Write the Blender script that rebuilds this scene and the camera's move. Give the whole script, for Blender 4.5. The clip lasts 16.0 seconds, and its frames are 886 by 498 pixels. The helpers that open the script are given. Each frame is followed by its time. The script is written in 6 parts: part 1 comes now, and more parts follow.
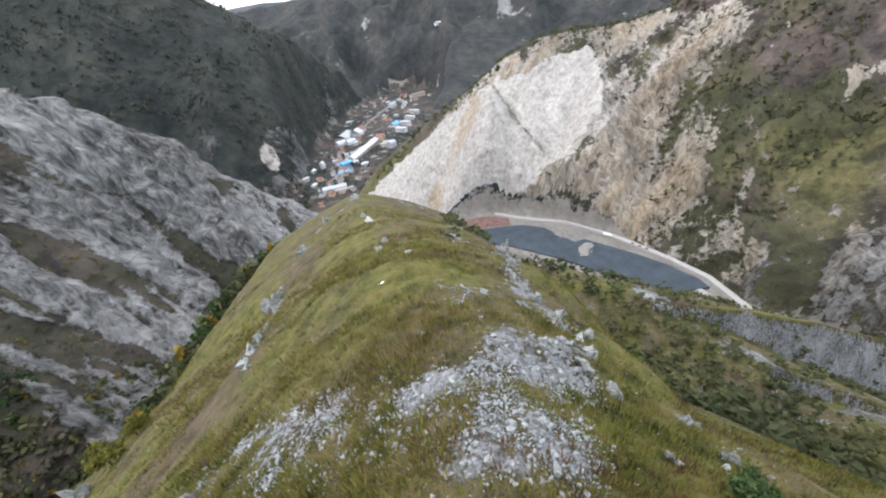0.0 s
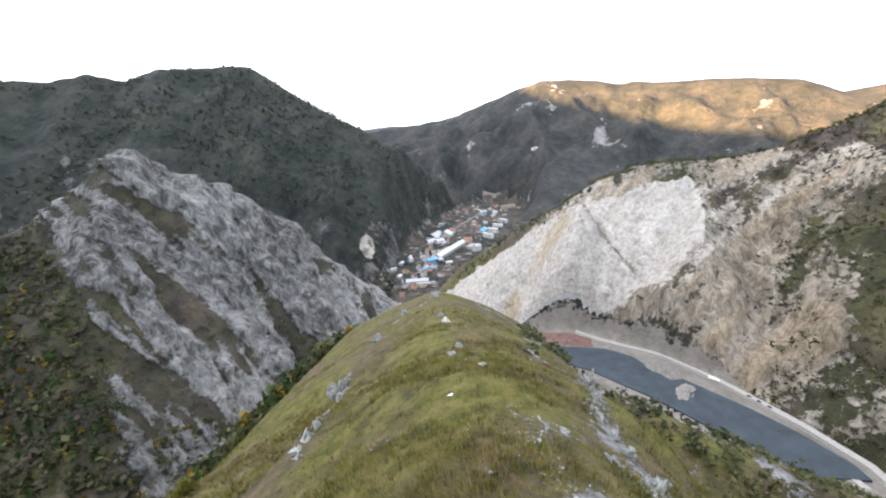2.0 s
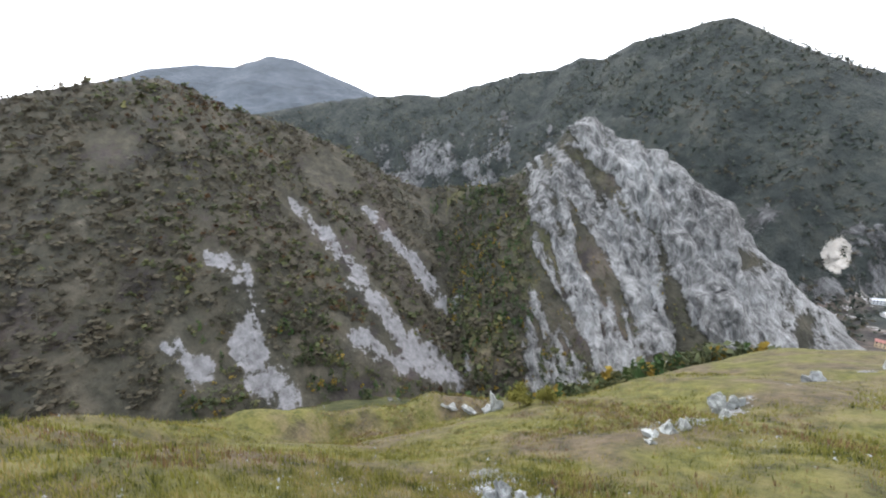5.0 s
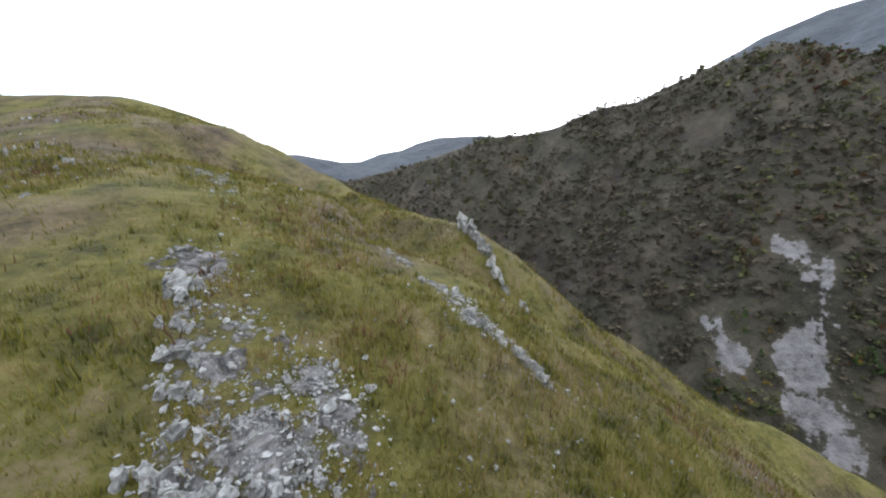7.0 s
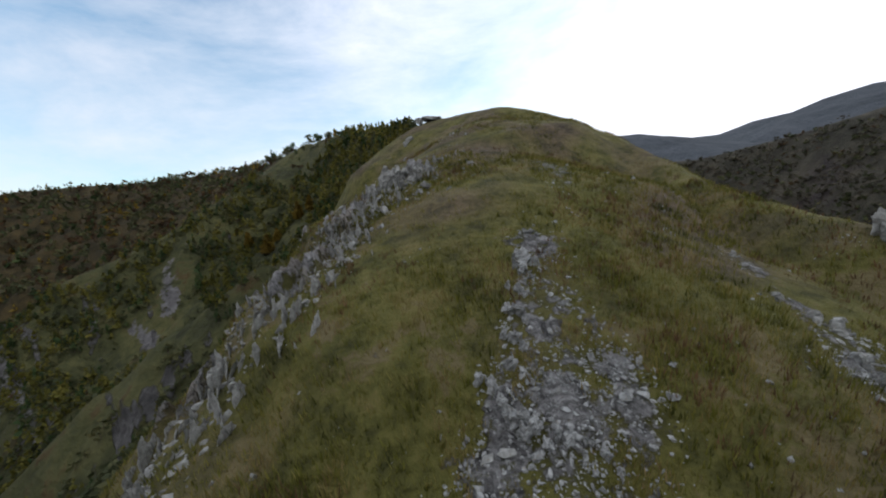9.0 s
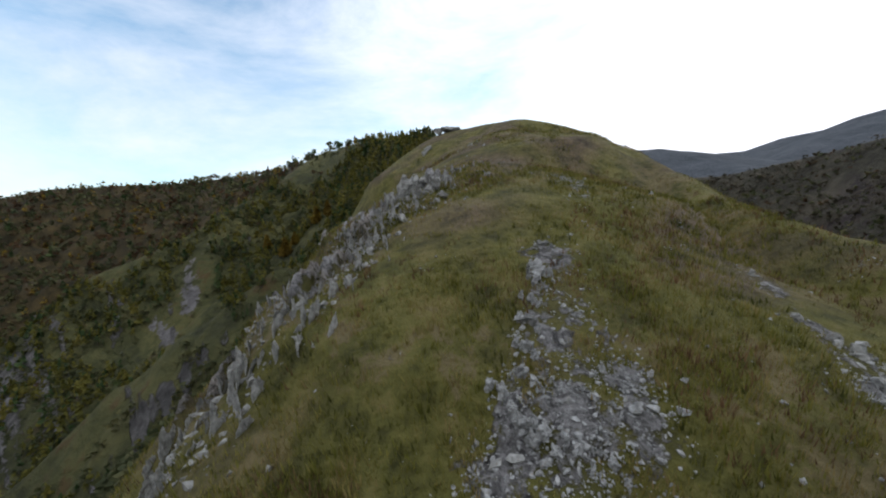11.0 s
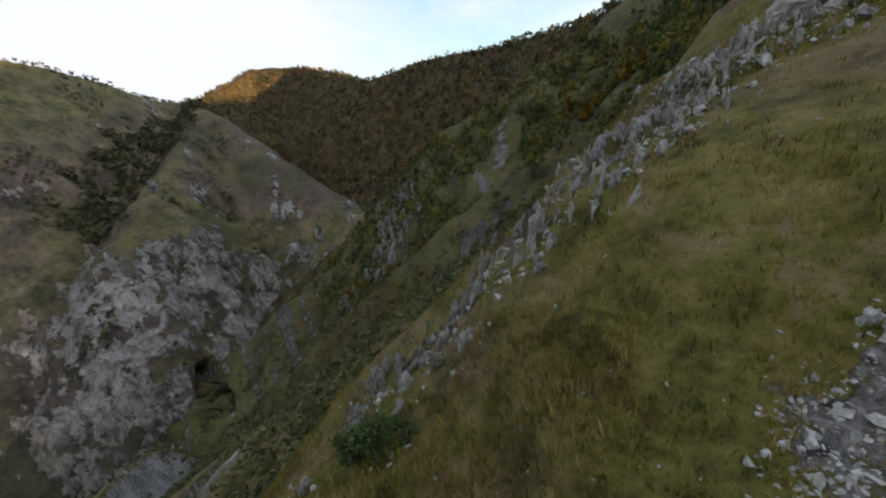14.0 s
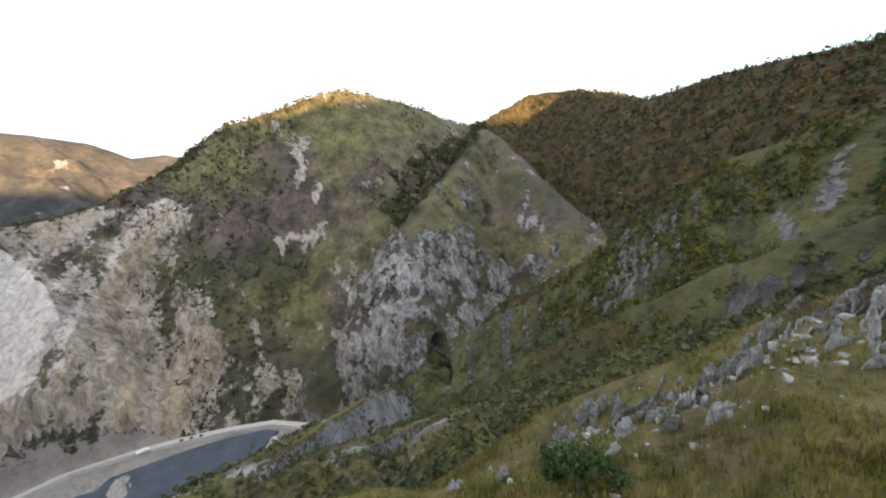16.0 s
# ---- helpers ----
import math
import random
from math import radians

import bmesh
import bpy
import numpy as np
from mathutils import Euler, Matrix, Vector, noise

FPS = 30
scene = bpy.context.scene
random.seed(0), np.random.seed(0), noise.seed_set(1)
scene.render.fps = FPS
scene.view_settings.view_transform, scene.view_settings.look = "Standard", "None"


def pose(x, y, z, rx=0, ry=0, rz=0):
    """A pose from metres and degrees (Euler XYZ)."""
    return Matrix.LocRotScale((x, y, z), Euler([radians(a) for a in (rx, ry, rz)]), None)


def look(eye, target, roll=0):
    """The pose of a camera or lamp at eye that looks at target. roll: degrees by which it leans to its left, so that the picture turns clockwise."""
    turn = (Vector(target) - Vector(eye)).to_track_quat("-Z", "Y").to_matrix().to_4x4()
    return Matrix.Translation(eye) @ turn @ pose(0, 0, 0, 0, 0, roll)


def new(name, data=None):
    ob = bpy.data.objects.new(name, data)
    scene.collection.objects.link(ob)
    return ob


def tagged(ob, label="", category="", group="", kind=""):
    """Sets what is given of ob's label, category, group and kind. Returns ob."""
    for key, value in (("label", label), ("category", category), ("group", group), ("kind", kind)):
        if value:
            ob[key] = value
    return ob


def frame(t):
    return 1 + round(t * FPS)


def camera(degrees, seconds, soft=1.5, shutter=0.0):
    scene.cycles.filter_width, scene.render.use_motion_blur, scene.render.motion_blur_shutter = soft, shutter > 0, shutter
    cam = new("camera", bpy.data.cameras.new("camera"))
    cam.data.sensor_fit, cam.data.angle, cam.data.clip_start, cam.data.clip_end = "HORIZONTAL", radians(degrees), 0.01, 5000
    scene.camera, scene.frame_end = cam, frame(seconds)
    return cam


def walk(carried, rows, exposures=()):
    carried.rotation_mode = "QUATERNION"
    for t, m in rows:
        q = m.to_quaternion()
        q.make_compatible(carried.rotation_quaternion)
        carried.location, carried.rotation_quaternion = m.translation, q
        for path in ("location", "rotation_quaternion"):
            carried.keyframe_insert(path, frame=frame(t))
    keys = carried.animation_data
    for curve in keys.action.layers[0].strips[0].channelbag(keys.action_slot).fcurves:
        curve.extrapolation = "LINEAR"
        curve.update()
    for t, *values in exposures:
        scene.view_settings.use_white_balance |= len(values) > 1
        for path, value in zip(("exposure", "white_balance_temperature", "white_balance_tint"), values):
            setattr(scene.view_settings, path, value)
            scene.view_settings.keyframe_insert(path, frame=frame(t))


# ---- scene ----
# light of the evening: strength of the sky, of the sun, brightness of the blue and of the cloud veil
SKY, SUN = 0.05, 5.0
BLUE, CLOUD_FAR, CLOUD_SUN = 2.75, 4.6, 6.6
EXPOSURES = ((0, 3.6), (1.5, 3.6), (3, 3.4), (3.5, 3.6), (6, 3.95), (6.5, 3.55), (7, 3.35), (8, 2.65), (8.5, 2.25), (9, 2.05), (11.5, 2.25), (12.5, 1.7), (13, 1.75), (13.5, 1.95), (14.5, 2.45), (15.2, 3.0), (16, 3.05))
# ---- camera and walk ----
cam = camera(102, 16.0, soft=2.05)
PATH = [
    # seconds, x, y, z, turn about x, y, z in degrees
    (0, 3.30, -3.49, 0.39, 56.62, 7.53, -18.76),
    (0.5, 3.18, -3.07, 0.81, 62.60, 6.05, -12.18),
    (1, 3.11, -2.99, 0.90, 64.47, 4.75, -8.38),
    (1.5, 2.91, -2.93, 0.90, 72.18, 6.21, -1.52),
    (2, 3.01, -2.85, 0.76, 74.39, 4.80, -4.13),
    (2.5, 2.86, -2.58, 0.45, 67.97, 5.70, -2.16),
    (3, 2.72, -2.15, 0.03, 64.21, 5.27, -0.31),
    (3.5, 2.04, -1.66, -0.36, 65.24, 5.07, 10.43),
    (3.7, 1.78, -1.53, -0.49, 68.11, 5.76, 19.40),
    (5.8, 1.25, -0.03, -2.16, 75.85, 4.50, 80.21),
    (6, 1.12, 0.08, -2.06, 75.62, 5.74, 88.51),
    (6.5, 1.01, -0.44, -2.09, 75.66, 7.57, 108.32),
    (7, 1.50, -0.57, -1.83, 80.88, 7.79, 134.89),
    (7.5, 1.42, -0.75, -1.82, 80.30, 6.24, 140.16),
    (8, 1.18, -0.46, -1.82, 81.19, 6.05, 149.65),
    (8.5, 1.45, -0.18, -1.69, 83.58, 6.19, 166.94),
    (9, 1.69, 0.43, -1.48, 84.82, 6.58, 184.49),
    (9.2, 1.64, 0.54, -1.45, 84.57, 6.11, 188.70),
    (11.3, 1.72, 0.77, -1.49, 86.88, 4.81, 186.65),
    (11.5, 1.65, 0.77, -1.49, 87.25, 5.39, 186.70),
    (12, 1.82, 0.61, -1.52, 89.22, 5.10, 190.53),
    (12.5, 1.91, 0.53, -1.58, 86.98, 5.11, 197.24),
    (13, 1.77, 0.93, -1.49, 83.93, 3.39, 212.32),
    (13.5, 1.78, 1.07, -1.48, 79.99, 4.27, 223.47),
    (14, 2.14, 0.70, -1.63, 69.64, 5.44, 231.20),
    (14.5, 2.45, 0.68, -1.73, 66.58, 4.27, 239.05),
    (15, 2.18, 0.91, -1.69, 71.45, 3.74, 252.54),
    (15.5, 1.97, 1.14, -1.61, 74.25, 4.92, 262.94),
    (16, 1.81, 1.37, -1.55, 75.72, 3.66, 269.60),
]
walk(cam, [(t, pose(x, y, z, a, b, c)) for t, x, y, z, a, b, c in PATH], exposures=EXPOSURES)

# ---- world, sun ----
SUN_AZ, SUN_EL = 123.4, 4.2         # bearing counted from +y towards -x, height
sun_dir = Vector((-math.sin(radians(SUN_AZ)) * math.cos(radians(SUN_EL)),
                  math.cos(radians(SUN_AZ)) * math.cos(radians(SUN_EL)), math.sin(radians(SUN_EL))))
world = bpy.data.worlds.new("world")
scene.world = world
world.use_nodes = True
wn, wl = world.node_tree.nodes, world.node_tree.links
wn.clear()
w_out = wn.new("ShaderNodeOutputWorld")
w_bg = wn.new("ShaderNodeBackground")
w_sky = wn.new("ShaderNodeTexSky")
w_sky.sky_type = 'NISHITA'
w_sky.sun_disc = False
w_sky.sun_elevation = radians(SUN_EL)
w_sky.sun_rotation = radians(-SUN_AZ)
w_sky.altitude = 600
w_sky.air_density, w_sky.dust_density, w_sky.ozone_density = 1.0, 1.2, 2.0
w_bg.inputs["Strength"].default_value = SKY
w_co = wn.new("ShaderNodeTexCoord")
# thin high cloud: dense towards the low sun and the horizon, torn into streaks overhead
w_dot = wn.new("ShaderNodeVectorMath")
w_dot.operation = 'DOT_PRODUCT'
wl.new(w_co.outputs["Generated"], w_dot.inputs[0])
w_dot.inputs[1].default_value = Vector((0.44, -0.83, 0.36)).normalized()
w_veil = wn.new("ShaderNodeMapRange")
w_veil.interpolation_type = 'SMOOTHSTEP'
w_veil.inputs["From Min"].default_value, w_veil.inputs["From Max"].default_value = 1.02, 0.36
wl.new(w_dot.outputs["Value"], w_veil.inputs["Value"])
w_map = wn.new("ShaderNodeMapping")
w_map.inputs["Scale"].default_value = (1.6, 1.6, 4.5)
w_map.inputs["Rotation"].default_value = (0.35, 0.2, 0.6)
wl.new(w_co.outputs["Generated"], w_map.inputs["Vector"])
w_noise = wn.new("ShaderNodeTexNoise")
w_noise.inputs["Scale"].default_value = 1.1
w_noise.inputs["Detail"].default_value = 7
w_noise.inputs["Roughness"].default_value = 0.62
w_noise.inputs["Distortion"].default_value = 0.25
wl.new(w_map.outputs["Vector"], w_noise.inputs["Vector"])
w_streak = wn.new("ShaderNodeMapRange")
w_streak.inputs["From Min"].default_value, w_streak.inputs["From Max"].default_value = 0.33, 0.80
wl.new(w_noise.outputs["Fac"], w_streak.inputs["Value"])
w_max = wn.new("ShaderNodeMath")
w_max.operation = 'ADD'
w_max.use_clamp = True
wl.new(w_veil.outputs["Result"], w_max.inputs[0])
wl.new(w_streak.outputs["Result"], w_max.inputs[1])
w_mix = wn.new("ShaderNodeMixRGB")
wl.new(w_max.outputs["Value"], w_mix.inputs["Fac"])
w_blue = wn.new("ShaderNodeVectorMath")
w_blue.operation = 'SCALE'
w_blue.inputs["Scale"].default_value = BLUE
wl.new(w_sky.outputs["Color"], w_blue.inputs[0])
wl.new(w_blue.outputs["Vector"], w_mix.inputs["Color1"])
w_glow = wn.new("ShaderNodeVectorMath")
w_glow.operation = 'DOT_PRODUCT'
wl.new(w_co.outputs["Generated"], w_glow.inputs[0])
w_glow.inputs[1].default_value = sun_dir
w_lift = wn.new("ShaderNodeMapRange")
w_lift.interpolation_type = 'SMOOTHSTEP'
for key, val in zip(("From Min", "From Max", "To Min", "To Max"), (-0.5, 1.0, CLOUD_FAR, CLOUD_SUN)):
    w_lift.inputs[key].default_value = val
wl.new(w_glow.outputs["Value"], w_lift.inputs["Value"])
w_tint = wn.new("ShaderNodeVectorMath")
w_tint.operation = 'SCALE'
w_tint.inputs[0].default_value = (0.965, 0.985, 1.08)
wl.new(w_lift.outputs["Result"], w_tint.inputs["Scale"])
wl.new(w_tint.outputs["Vector"], w_mix.inputs["Color2"])
wl.new(w_mix.outputs["Color"], w_bg.inputs["Color"])
wl.new(w_bg.outputs["Background"], w_out.inputs["Surface"])

sun_data = bpy.data.lights.new("sun", 'SUN')
sun_data.energy, sun_data.angle, sun_data.color = SUN, radians(0.6), (1.0, 0.59, 0.25)
sun = new("sun", sun_data)
sun.matrix_world = look(sun_dir * 100, (0, 0, 0))

# ---- materials ----
def nodes_of(name):
    mat = bpy.data.materials.new(name)
    mat.use_nodes = True
    nt = mat.node_tree
    return mat, nt.nodes, nt.links, nt.nodes["Principled BSDF"]


def noise_node(n, l, vec, scale, detail=4, rough=0.55, distortion=0.0):
    t = n.new("ShaderNodeTexNoise")
    t.inputs["Scale"].default_value = scale
    t.inputs["Detail"].default_value = detail
    t.inputs["Roughness"].default_value = rough
    t.inputs["Distortion"].default_value = distortion
    l.new(vec, t.inputs["Vector"])
    return t.outputs["Fac"]


def ramp(n, l, fac, stops):
    r = n.new("ShaderNodeValToRGB")
    e = r.color_ramp.elements
    while len(e) < len(stops):
        e.new(0.5)
    for item, (p, c) in zip(e, stops):
        item.position, item.color = p, (*c, 1)
    l.new(fac, r.inputs["Fac"])
    return r.outputs["Color"]


def remap(n, l, v, a, b, c=0.0, d=1.0):
    m = n.new("ShaderNodeMapRange")
    m.interpolation_type = 'SMOOTHSTEP'
    for key, val in zip(("From Min", "From Max", "To Min", "To Max"), (a, b, c, d)):
        m.inputs[key].default_value = val
    l.new(v, m.inputs["Value"])
    return m.outputs["Result"]


def calc(n, l, op, a, b):
    m = n.new("ShaderNodeMath")
    m.operation = op
    for i, v in enumerate((a, b)):
        if isinstance(v, (int, float)):
            m.inputs[i].default_value = v
        else:
            l.new(v, m.inputs[i])
    return m.outputs["Value"]


def blend(n, l, fac, a, b, mode='MIX'):
    m = n.new("ShaderNodeMixRGB")
    m.blend_type = mode
    for key, v in (("Fac", fac), ("Color1", a), ("Color2", b)):
        if isinstance(v, tuple):
            m.inputs[key].default_value = (*v, 1)
        elif isinstance(v, (int, float)):
            m.inputs[key].default_value = v
        else:
            l.new(v, m.inputs[key])
    return m.outputs["Color"]


def attribute(n, key):
    a = n.new("ShaderNodeAttribute")
    a.attribute_name = key
    return a.outputs["Fac"]


def land(name, grass, brush, rock, pale, unit, bump=0.6, streak=3.0, tear=2.4):
    """Hillside: grass, low scrub, bare rock and pale rubble, told apart by the masks on the mesh. unit: metres of the finest visible grain."""
    mat, n, l, bsdf = nodes_of(name)
    pos = n.new("ShaderNodeNewGeometry").outputs["Position"]
    fine = noise_node(n, l, pos, 0.6 / unit, 5, 0.65)
    mid = noise_node(n, l, pos, 0.13 / unit, 4, 0.6)
    wide = noise_node(n, l, pos, 0.025 / unit, 3, 0.55)
    stretch = n.new("ShaderNodeMapping")
    stretch.inputs["Scale"].default_value = (1, 1, 1 / streak)
    l.new(pos, stretch.inputs["Vector"])
    crack = noise_node(n, l, stretch.outputs["Vector"], 0.42 / unit, 8, 0.74, 0.8)
    vor = n.new("ShaderNodeTexVoronoi")
    vor.feature = 'DISTANCE_TO_EDGE'
    vor.inputs["Scale"].default_value = 0.10 / unit
    warp = n.new("ShaderNodeVectorMath")
    warp.operation = 'MULTIPLY_ADD'
    nz = n.new("ShaderNodeTexNoise")
    nz.inputs["Scale"].default_value = 0.2 / unit
    l.new(stretch.outputs["Vector"], nz.inputs["Vector"])
    l.new(nz.outputs["Color"], warp.inputs[0])
    warp.inputs[1].default_value = (14 * unit,) * 3
    l.new(stretch.outputs["Vector"], warp.inputs[2])
    l.new(warp.outputs["Vector"], vor.inputs["Vector"])
    joint = remap(n, l, vor.outputs["Distance"], 0.0, 0.07)
    mottled = calc(n, l, 'ADD', calc(n, l, 'MULTIPLY', mid, 0.6), calc(n, l, 'MULTIPLY', fine, 0.4))
    c_grass = blend(n, l, remap(n, l, wide, 0.38, 0.64), ramp(n, l, mottled, grass[0]), ramp(n, l, mottled, grass[1]))
    c_brush = ramp(n, l, mottled, brush)
    c_rock = blend(n, l, 0.35, ramp(n, l, calc(n, l, 'ADD', calc(n, l, 'MULTIPLY', crack, 0.7), calc(n, l, 'MULTIPLY', wide, 0.3)), rock),
                   ramp(n, l, joint, [(0.0, (0.42, 0.41, 0.40)), (0.5, (1, 1, 1))]), 'MULTIPLY')
    c_pale = ramp(n, l, calc(n, l, 'ADD', calc(n, l, 'MULTIPLY', crack, 0.55), calc(n, l, 'MULTIPLY', fine, 0.45)), pale)
    edge = calc(n, l, 'ADD', calc(n, l, 'MULTIPLY', mid, 0.5), calc(n, l, 'MULTIPLY', fine, 0.5))

    def mask(key):
        v = calc(n, l, 'ADD', attribute(n, key), calc(n, l, 'MULTIPLY', calc(n, l, 'SUBTRACT', edge, 0.5), tear))
        return remap(n, l, v, 0.42, 0.58)
    rk = mask("rock")
    colour = blend(n, l, mask("brush"), c_grass, c_brush)
    colour = blend(n, l, rk, colour, c_rock)
    colour = blend(n, l, mask("pale"), colour, c_pale)
    tan = calc(n, l, 'MULTIPLY', remap(n, l, attribute(n, "stain"), 0.1, 0.9), calc(n, l, 'MAXIMUM', rk, mask("pale")))
    colour = blend(n, l, tan, colour, blend(n, l, 1.0, colour, (0.90, 0.80, 0.66), 'MULTIPLY'))
    l.new(colour, bsdf.inputs["Base Color"])
    bsdf.inputs["Roughness"].default_value = 0.92
    bsdf.inputs["Specular IOR Level"].default_value = 0.2
    b = n.new("ShaderNodeBump")
    b.inputs["Strength"].default_value = bump
    b.inputs["Distance"].default_value = unit * 1.6
    relief = calc(n, l, 'ADD', calc(n, l, 'MULTIPLY', crack, calc(n, l, 'ADD', calc(n, l, 'MULTIPLY', rk, 1.6), 0.4)), calc(n, l, 'MULTIPLY', fine, 0.8))
    l.new(relief, b.inputs["Height"])
    l.new(b.outputs["Normal"], bsdf.inputs["Normal"])
    return mat


GREY_ROCK = [(0.388, (0.044, 0.044, 0.043)), (0.463, (0.151, 0.150, 0.148)), (0.537, (0.271, 0.272, 0.270)), (0.624, (0.379, 0.379, 0.379))]
CRAG_ROCK = [(0.376, (0.040, 0.040, 0.038)), (0.463, (0.145, 0.143, 0.137)), (0.537, (0.285, 0.281, 0.270)), (0.64, (0.445, 0.440, 0.425))]
DULL_ROCK = [(0.376, (0.08, 0.078, 0.074)), (0.488, (0.22, 0.215, 0.205)), (0.624, (0.42, 0.41, 0.40))]
WHITE_ROCK = [(0.35, (0.215, 0.189, 0.159)), (0.45, (0.340, 0.311, 0.274)), (0.531, (0.429, 0.406, 0.371)), (0.624, (0.513, 0.489, 0.453))]
RUBBLE = [(0.376, (0.095, 0.093, 0.093)), (0.512, (0.165, 0.162, 0.162)), (0.655, (0.239, 0.234, 0.235))]
MEADOW = ([(0.37, (0.041, 0.042, 0.012)), (0.50, (0.091, 0.089, 0.023)), (0.63, (0.143, 0.125, 0.043))],
          [(0.37, (0.040, 0.033, 0.021)), (0.50, (0.083, 0.066, 0.039)), (0.63, (0.129, 0.098, 0.065))])
PASTURE = ([(0.39, (0.041, 0.042, 0.022)), (0.50, (0.093, 0.089, 0.039)), (0.61, (0.157, 0.139, 0.064))],
           [(0.39, (0.038, 0.032, 0.031)), (0.50, (0.079, 0.064, 0.054)), (0.61, (0.130, 0.100, 0.083))])
SCRUB = [(0.37, (0.021, 0.020, 0.015)), (0.48, (0.044, 0.042, 0.030)), (0.57, (0.065, 0.058, 0.042)), (0.66, (0.091, 0.080, 0.059))]
GREEN_SCRUB = [(0.37, (0.024, 0.026, 0.014)), (0.48, (0.047, 0.048, 0.026)), (0.57, (0.068, 0.066, 0.036)), (0.66, (0.094, 0.086, 0.050))]
WOODS = [(0.37, (0.014, 0.017, 0.016)), (0.50, (0.029, 0.034, 0.030)), (0.63, (0.051, 0.052, 0.043))]
# distance haze put into base colour: faint on far mountain, strong on peak
FAR_HAZY_WOODS = [(0.37, (0.021, 0.024, 0.024)), (0.50, (0.040, 0.043, 0.042)), (0.63, (0.071, 0.065, 0.058))]
PEAK_HAZY_WOODS = [(0.37, (0.040, 0.049, 0.058)), (0.50, (0.056, 0.067, 0.078)), (0.63, (0.074, 0.085, 0.097))]
SLOPE_ROCK = [(0.376, (0.035, 0.035, 0.034)), (0.47, (0.095, 0.094, 0.092)), (0.55, (0.17, 0.168, 0.165)), (0.64, (0.26, 0.257, 0.25))]
SLOPE_SCREE = [(0.376, (0.060, 0.058, 0.058)), (0.512, (0.115, 0.112, 0.112)), (0.655, (0.19, 0.186, 0.186))]
SLOPE_GRASS = [(0.39, (0.026, 0.030, 0.013)), (0.50, (0.058, 0.062, 0.023)), (0.61, (0.100, 0.098, 0.038))]
AUTUMN = [(0.37, (0.015, 0.015, 0.007)), (0.50, (0.042, 0.033, 0.014)), (0.63, (0.078, 0.057, 0.022))]
YARD_SOIL = [(0.30, (0.112, 0.100, 0.086)), (0.50, (0.182, 0.167, 0.147)), (0.72, (0.274, 0.254, 0.223))]

LAND = {
    "near": land("near_ridge", MEADOW, [(0.3, (0.050, 0.042, 0.020)), (0.52, (0.105, 0.088, 0.042)), (0.75, (0.160, 0.135, 0.066))], GREY_ROCK, RUBBLE, 0.22, 0.8, 1.3),
    "rocky": land("rocky_mountain", PASTURE, SCRUB, CRAG_ROCK, RUBBLE, 3.2, 0.9, 3.0, 1.5),
    "scrub": land("scrub_hill", (SCRUB, PASTURE[1]), SCRUB, SLOPE_ROCK, RUBBLE, 3.0, 0.8, 4.0),
    "dark": land("dark_mountain", (WOODS, WOODS), WOODS, SLOPE_ROCK, [(0.3, (0.30, 0.27, 0.23)), (0.7, (0.52, 0.48, 0.42))], 11.0, 0.8),
    "far": land("far_mountain", (FAR_HAZY_WOODS, FAR_HAZY_WOODS), FAR_HAZY_WOODS, DULL_ROCK, RUBBLE, 22.0, 0.7),
    "peak": land("far_peak", (PEAK_HAZY_WOODS, PEAK_HAZY_WOODS), PEAK_HAZY_WOODS, DULL_ROCK, RUBBLE, 40.0, 0.5),
    "quarry": land("quarry_hill", PASTURE, GREEN_SCRUB, [(0.38, (0.085, 0.075, 0.062)), (0.48, (0.225, 0.203, 0.175)), (0.61, (0.43, 0.395, 0.345))], WHITE_ROCK, 4.0, 0.6, 2.6, 2.3),
    "spur": land("green_spur", PASTURE, GREEN_SCRUB, CRAG_ROCK, RUBBLE, 4.0, 0.9, 3.0, 2.4),
    "forest": land("forest_ridge", (SLOPE_GRASS, SLOPE_GRASS), AUTUMN, SLOPE_ROCK, SLOPE_SCREE, 2.6, 0.9, 4.0),
    "ground": land("valley", (WOODS, PASTURE[1]), YARD_SOIL, DULL_ROCK, [(0.3, (0.26, 0.25, 0.24)), (0.7, (0.42, 0.41, 0.39))], 4.0, 0.5),
}


def stone_mat(name, stops, scale, rough=0.9, bump=0.5, spots=0.0):
    mat, n, l, bsdf = nodes_of(name)
    co = n.new("ShaderNodeNewGeometry").outputs["Position"]
    a = noise_node(n, l, co, scale, 6, 0.7, 0.8)
    rnd = n.new("ShaderNodeObjectInfo").outputs["Random"]
    isl = n.new("ShaderNodeNewGeometry").outputs["Random Per Island"]
    v = calc(n, l, 'ADD', a, calc(n, l, 'MULTIPLY', calc(n, l, 'SUBTRACT', calc(n, l, 'ADD', rnd, isl), 1.0), 0.12))
    c = ramp(n, l, v, stops)
    if spots:
        lich = remap(n, l, noise_node(n, l, co, scale * 3.1, 3, 0.6), 0.60, 0.68)
        c = blend(n, l, calc(n, l, 'MULTIPLY', lich, spots), c, (0.16, 0.10, 0.035))
    l.new(c, bsdf.inputs["Base Color"])
    bsdf.inputs["Roughness"].default_value = rough
    b = n.new("ShaderNodeBump")
    b.inputs["Strength"].default_value = bump
    b.inputs["Distance"].default_value = 0.25 / scale
    l.new(noise_node(n, l, co, scale * 2.2, 6, 0.7), b.inputs["Height"])
    l.new(b.outputs["Normal"], bsdf.inputs["Normal"])
    return mat


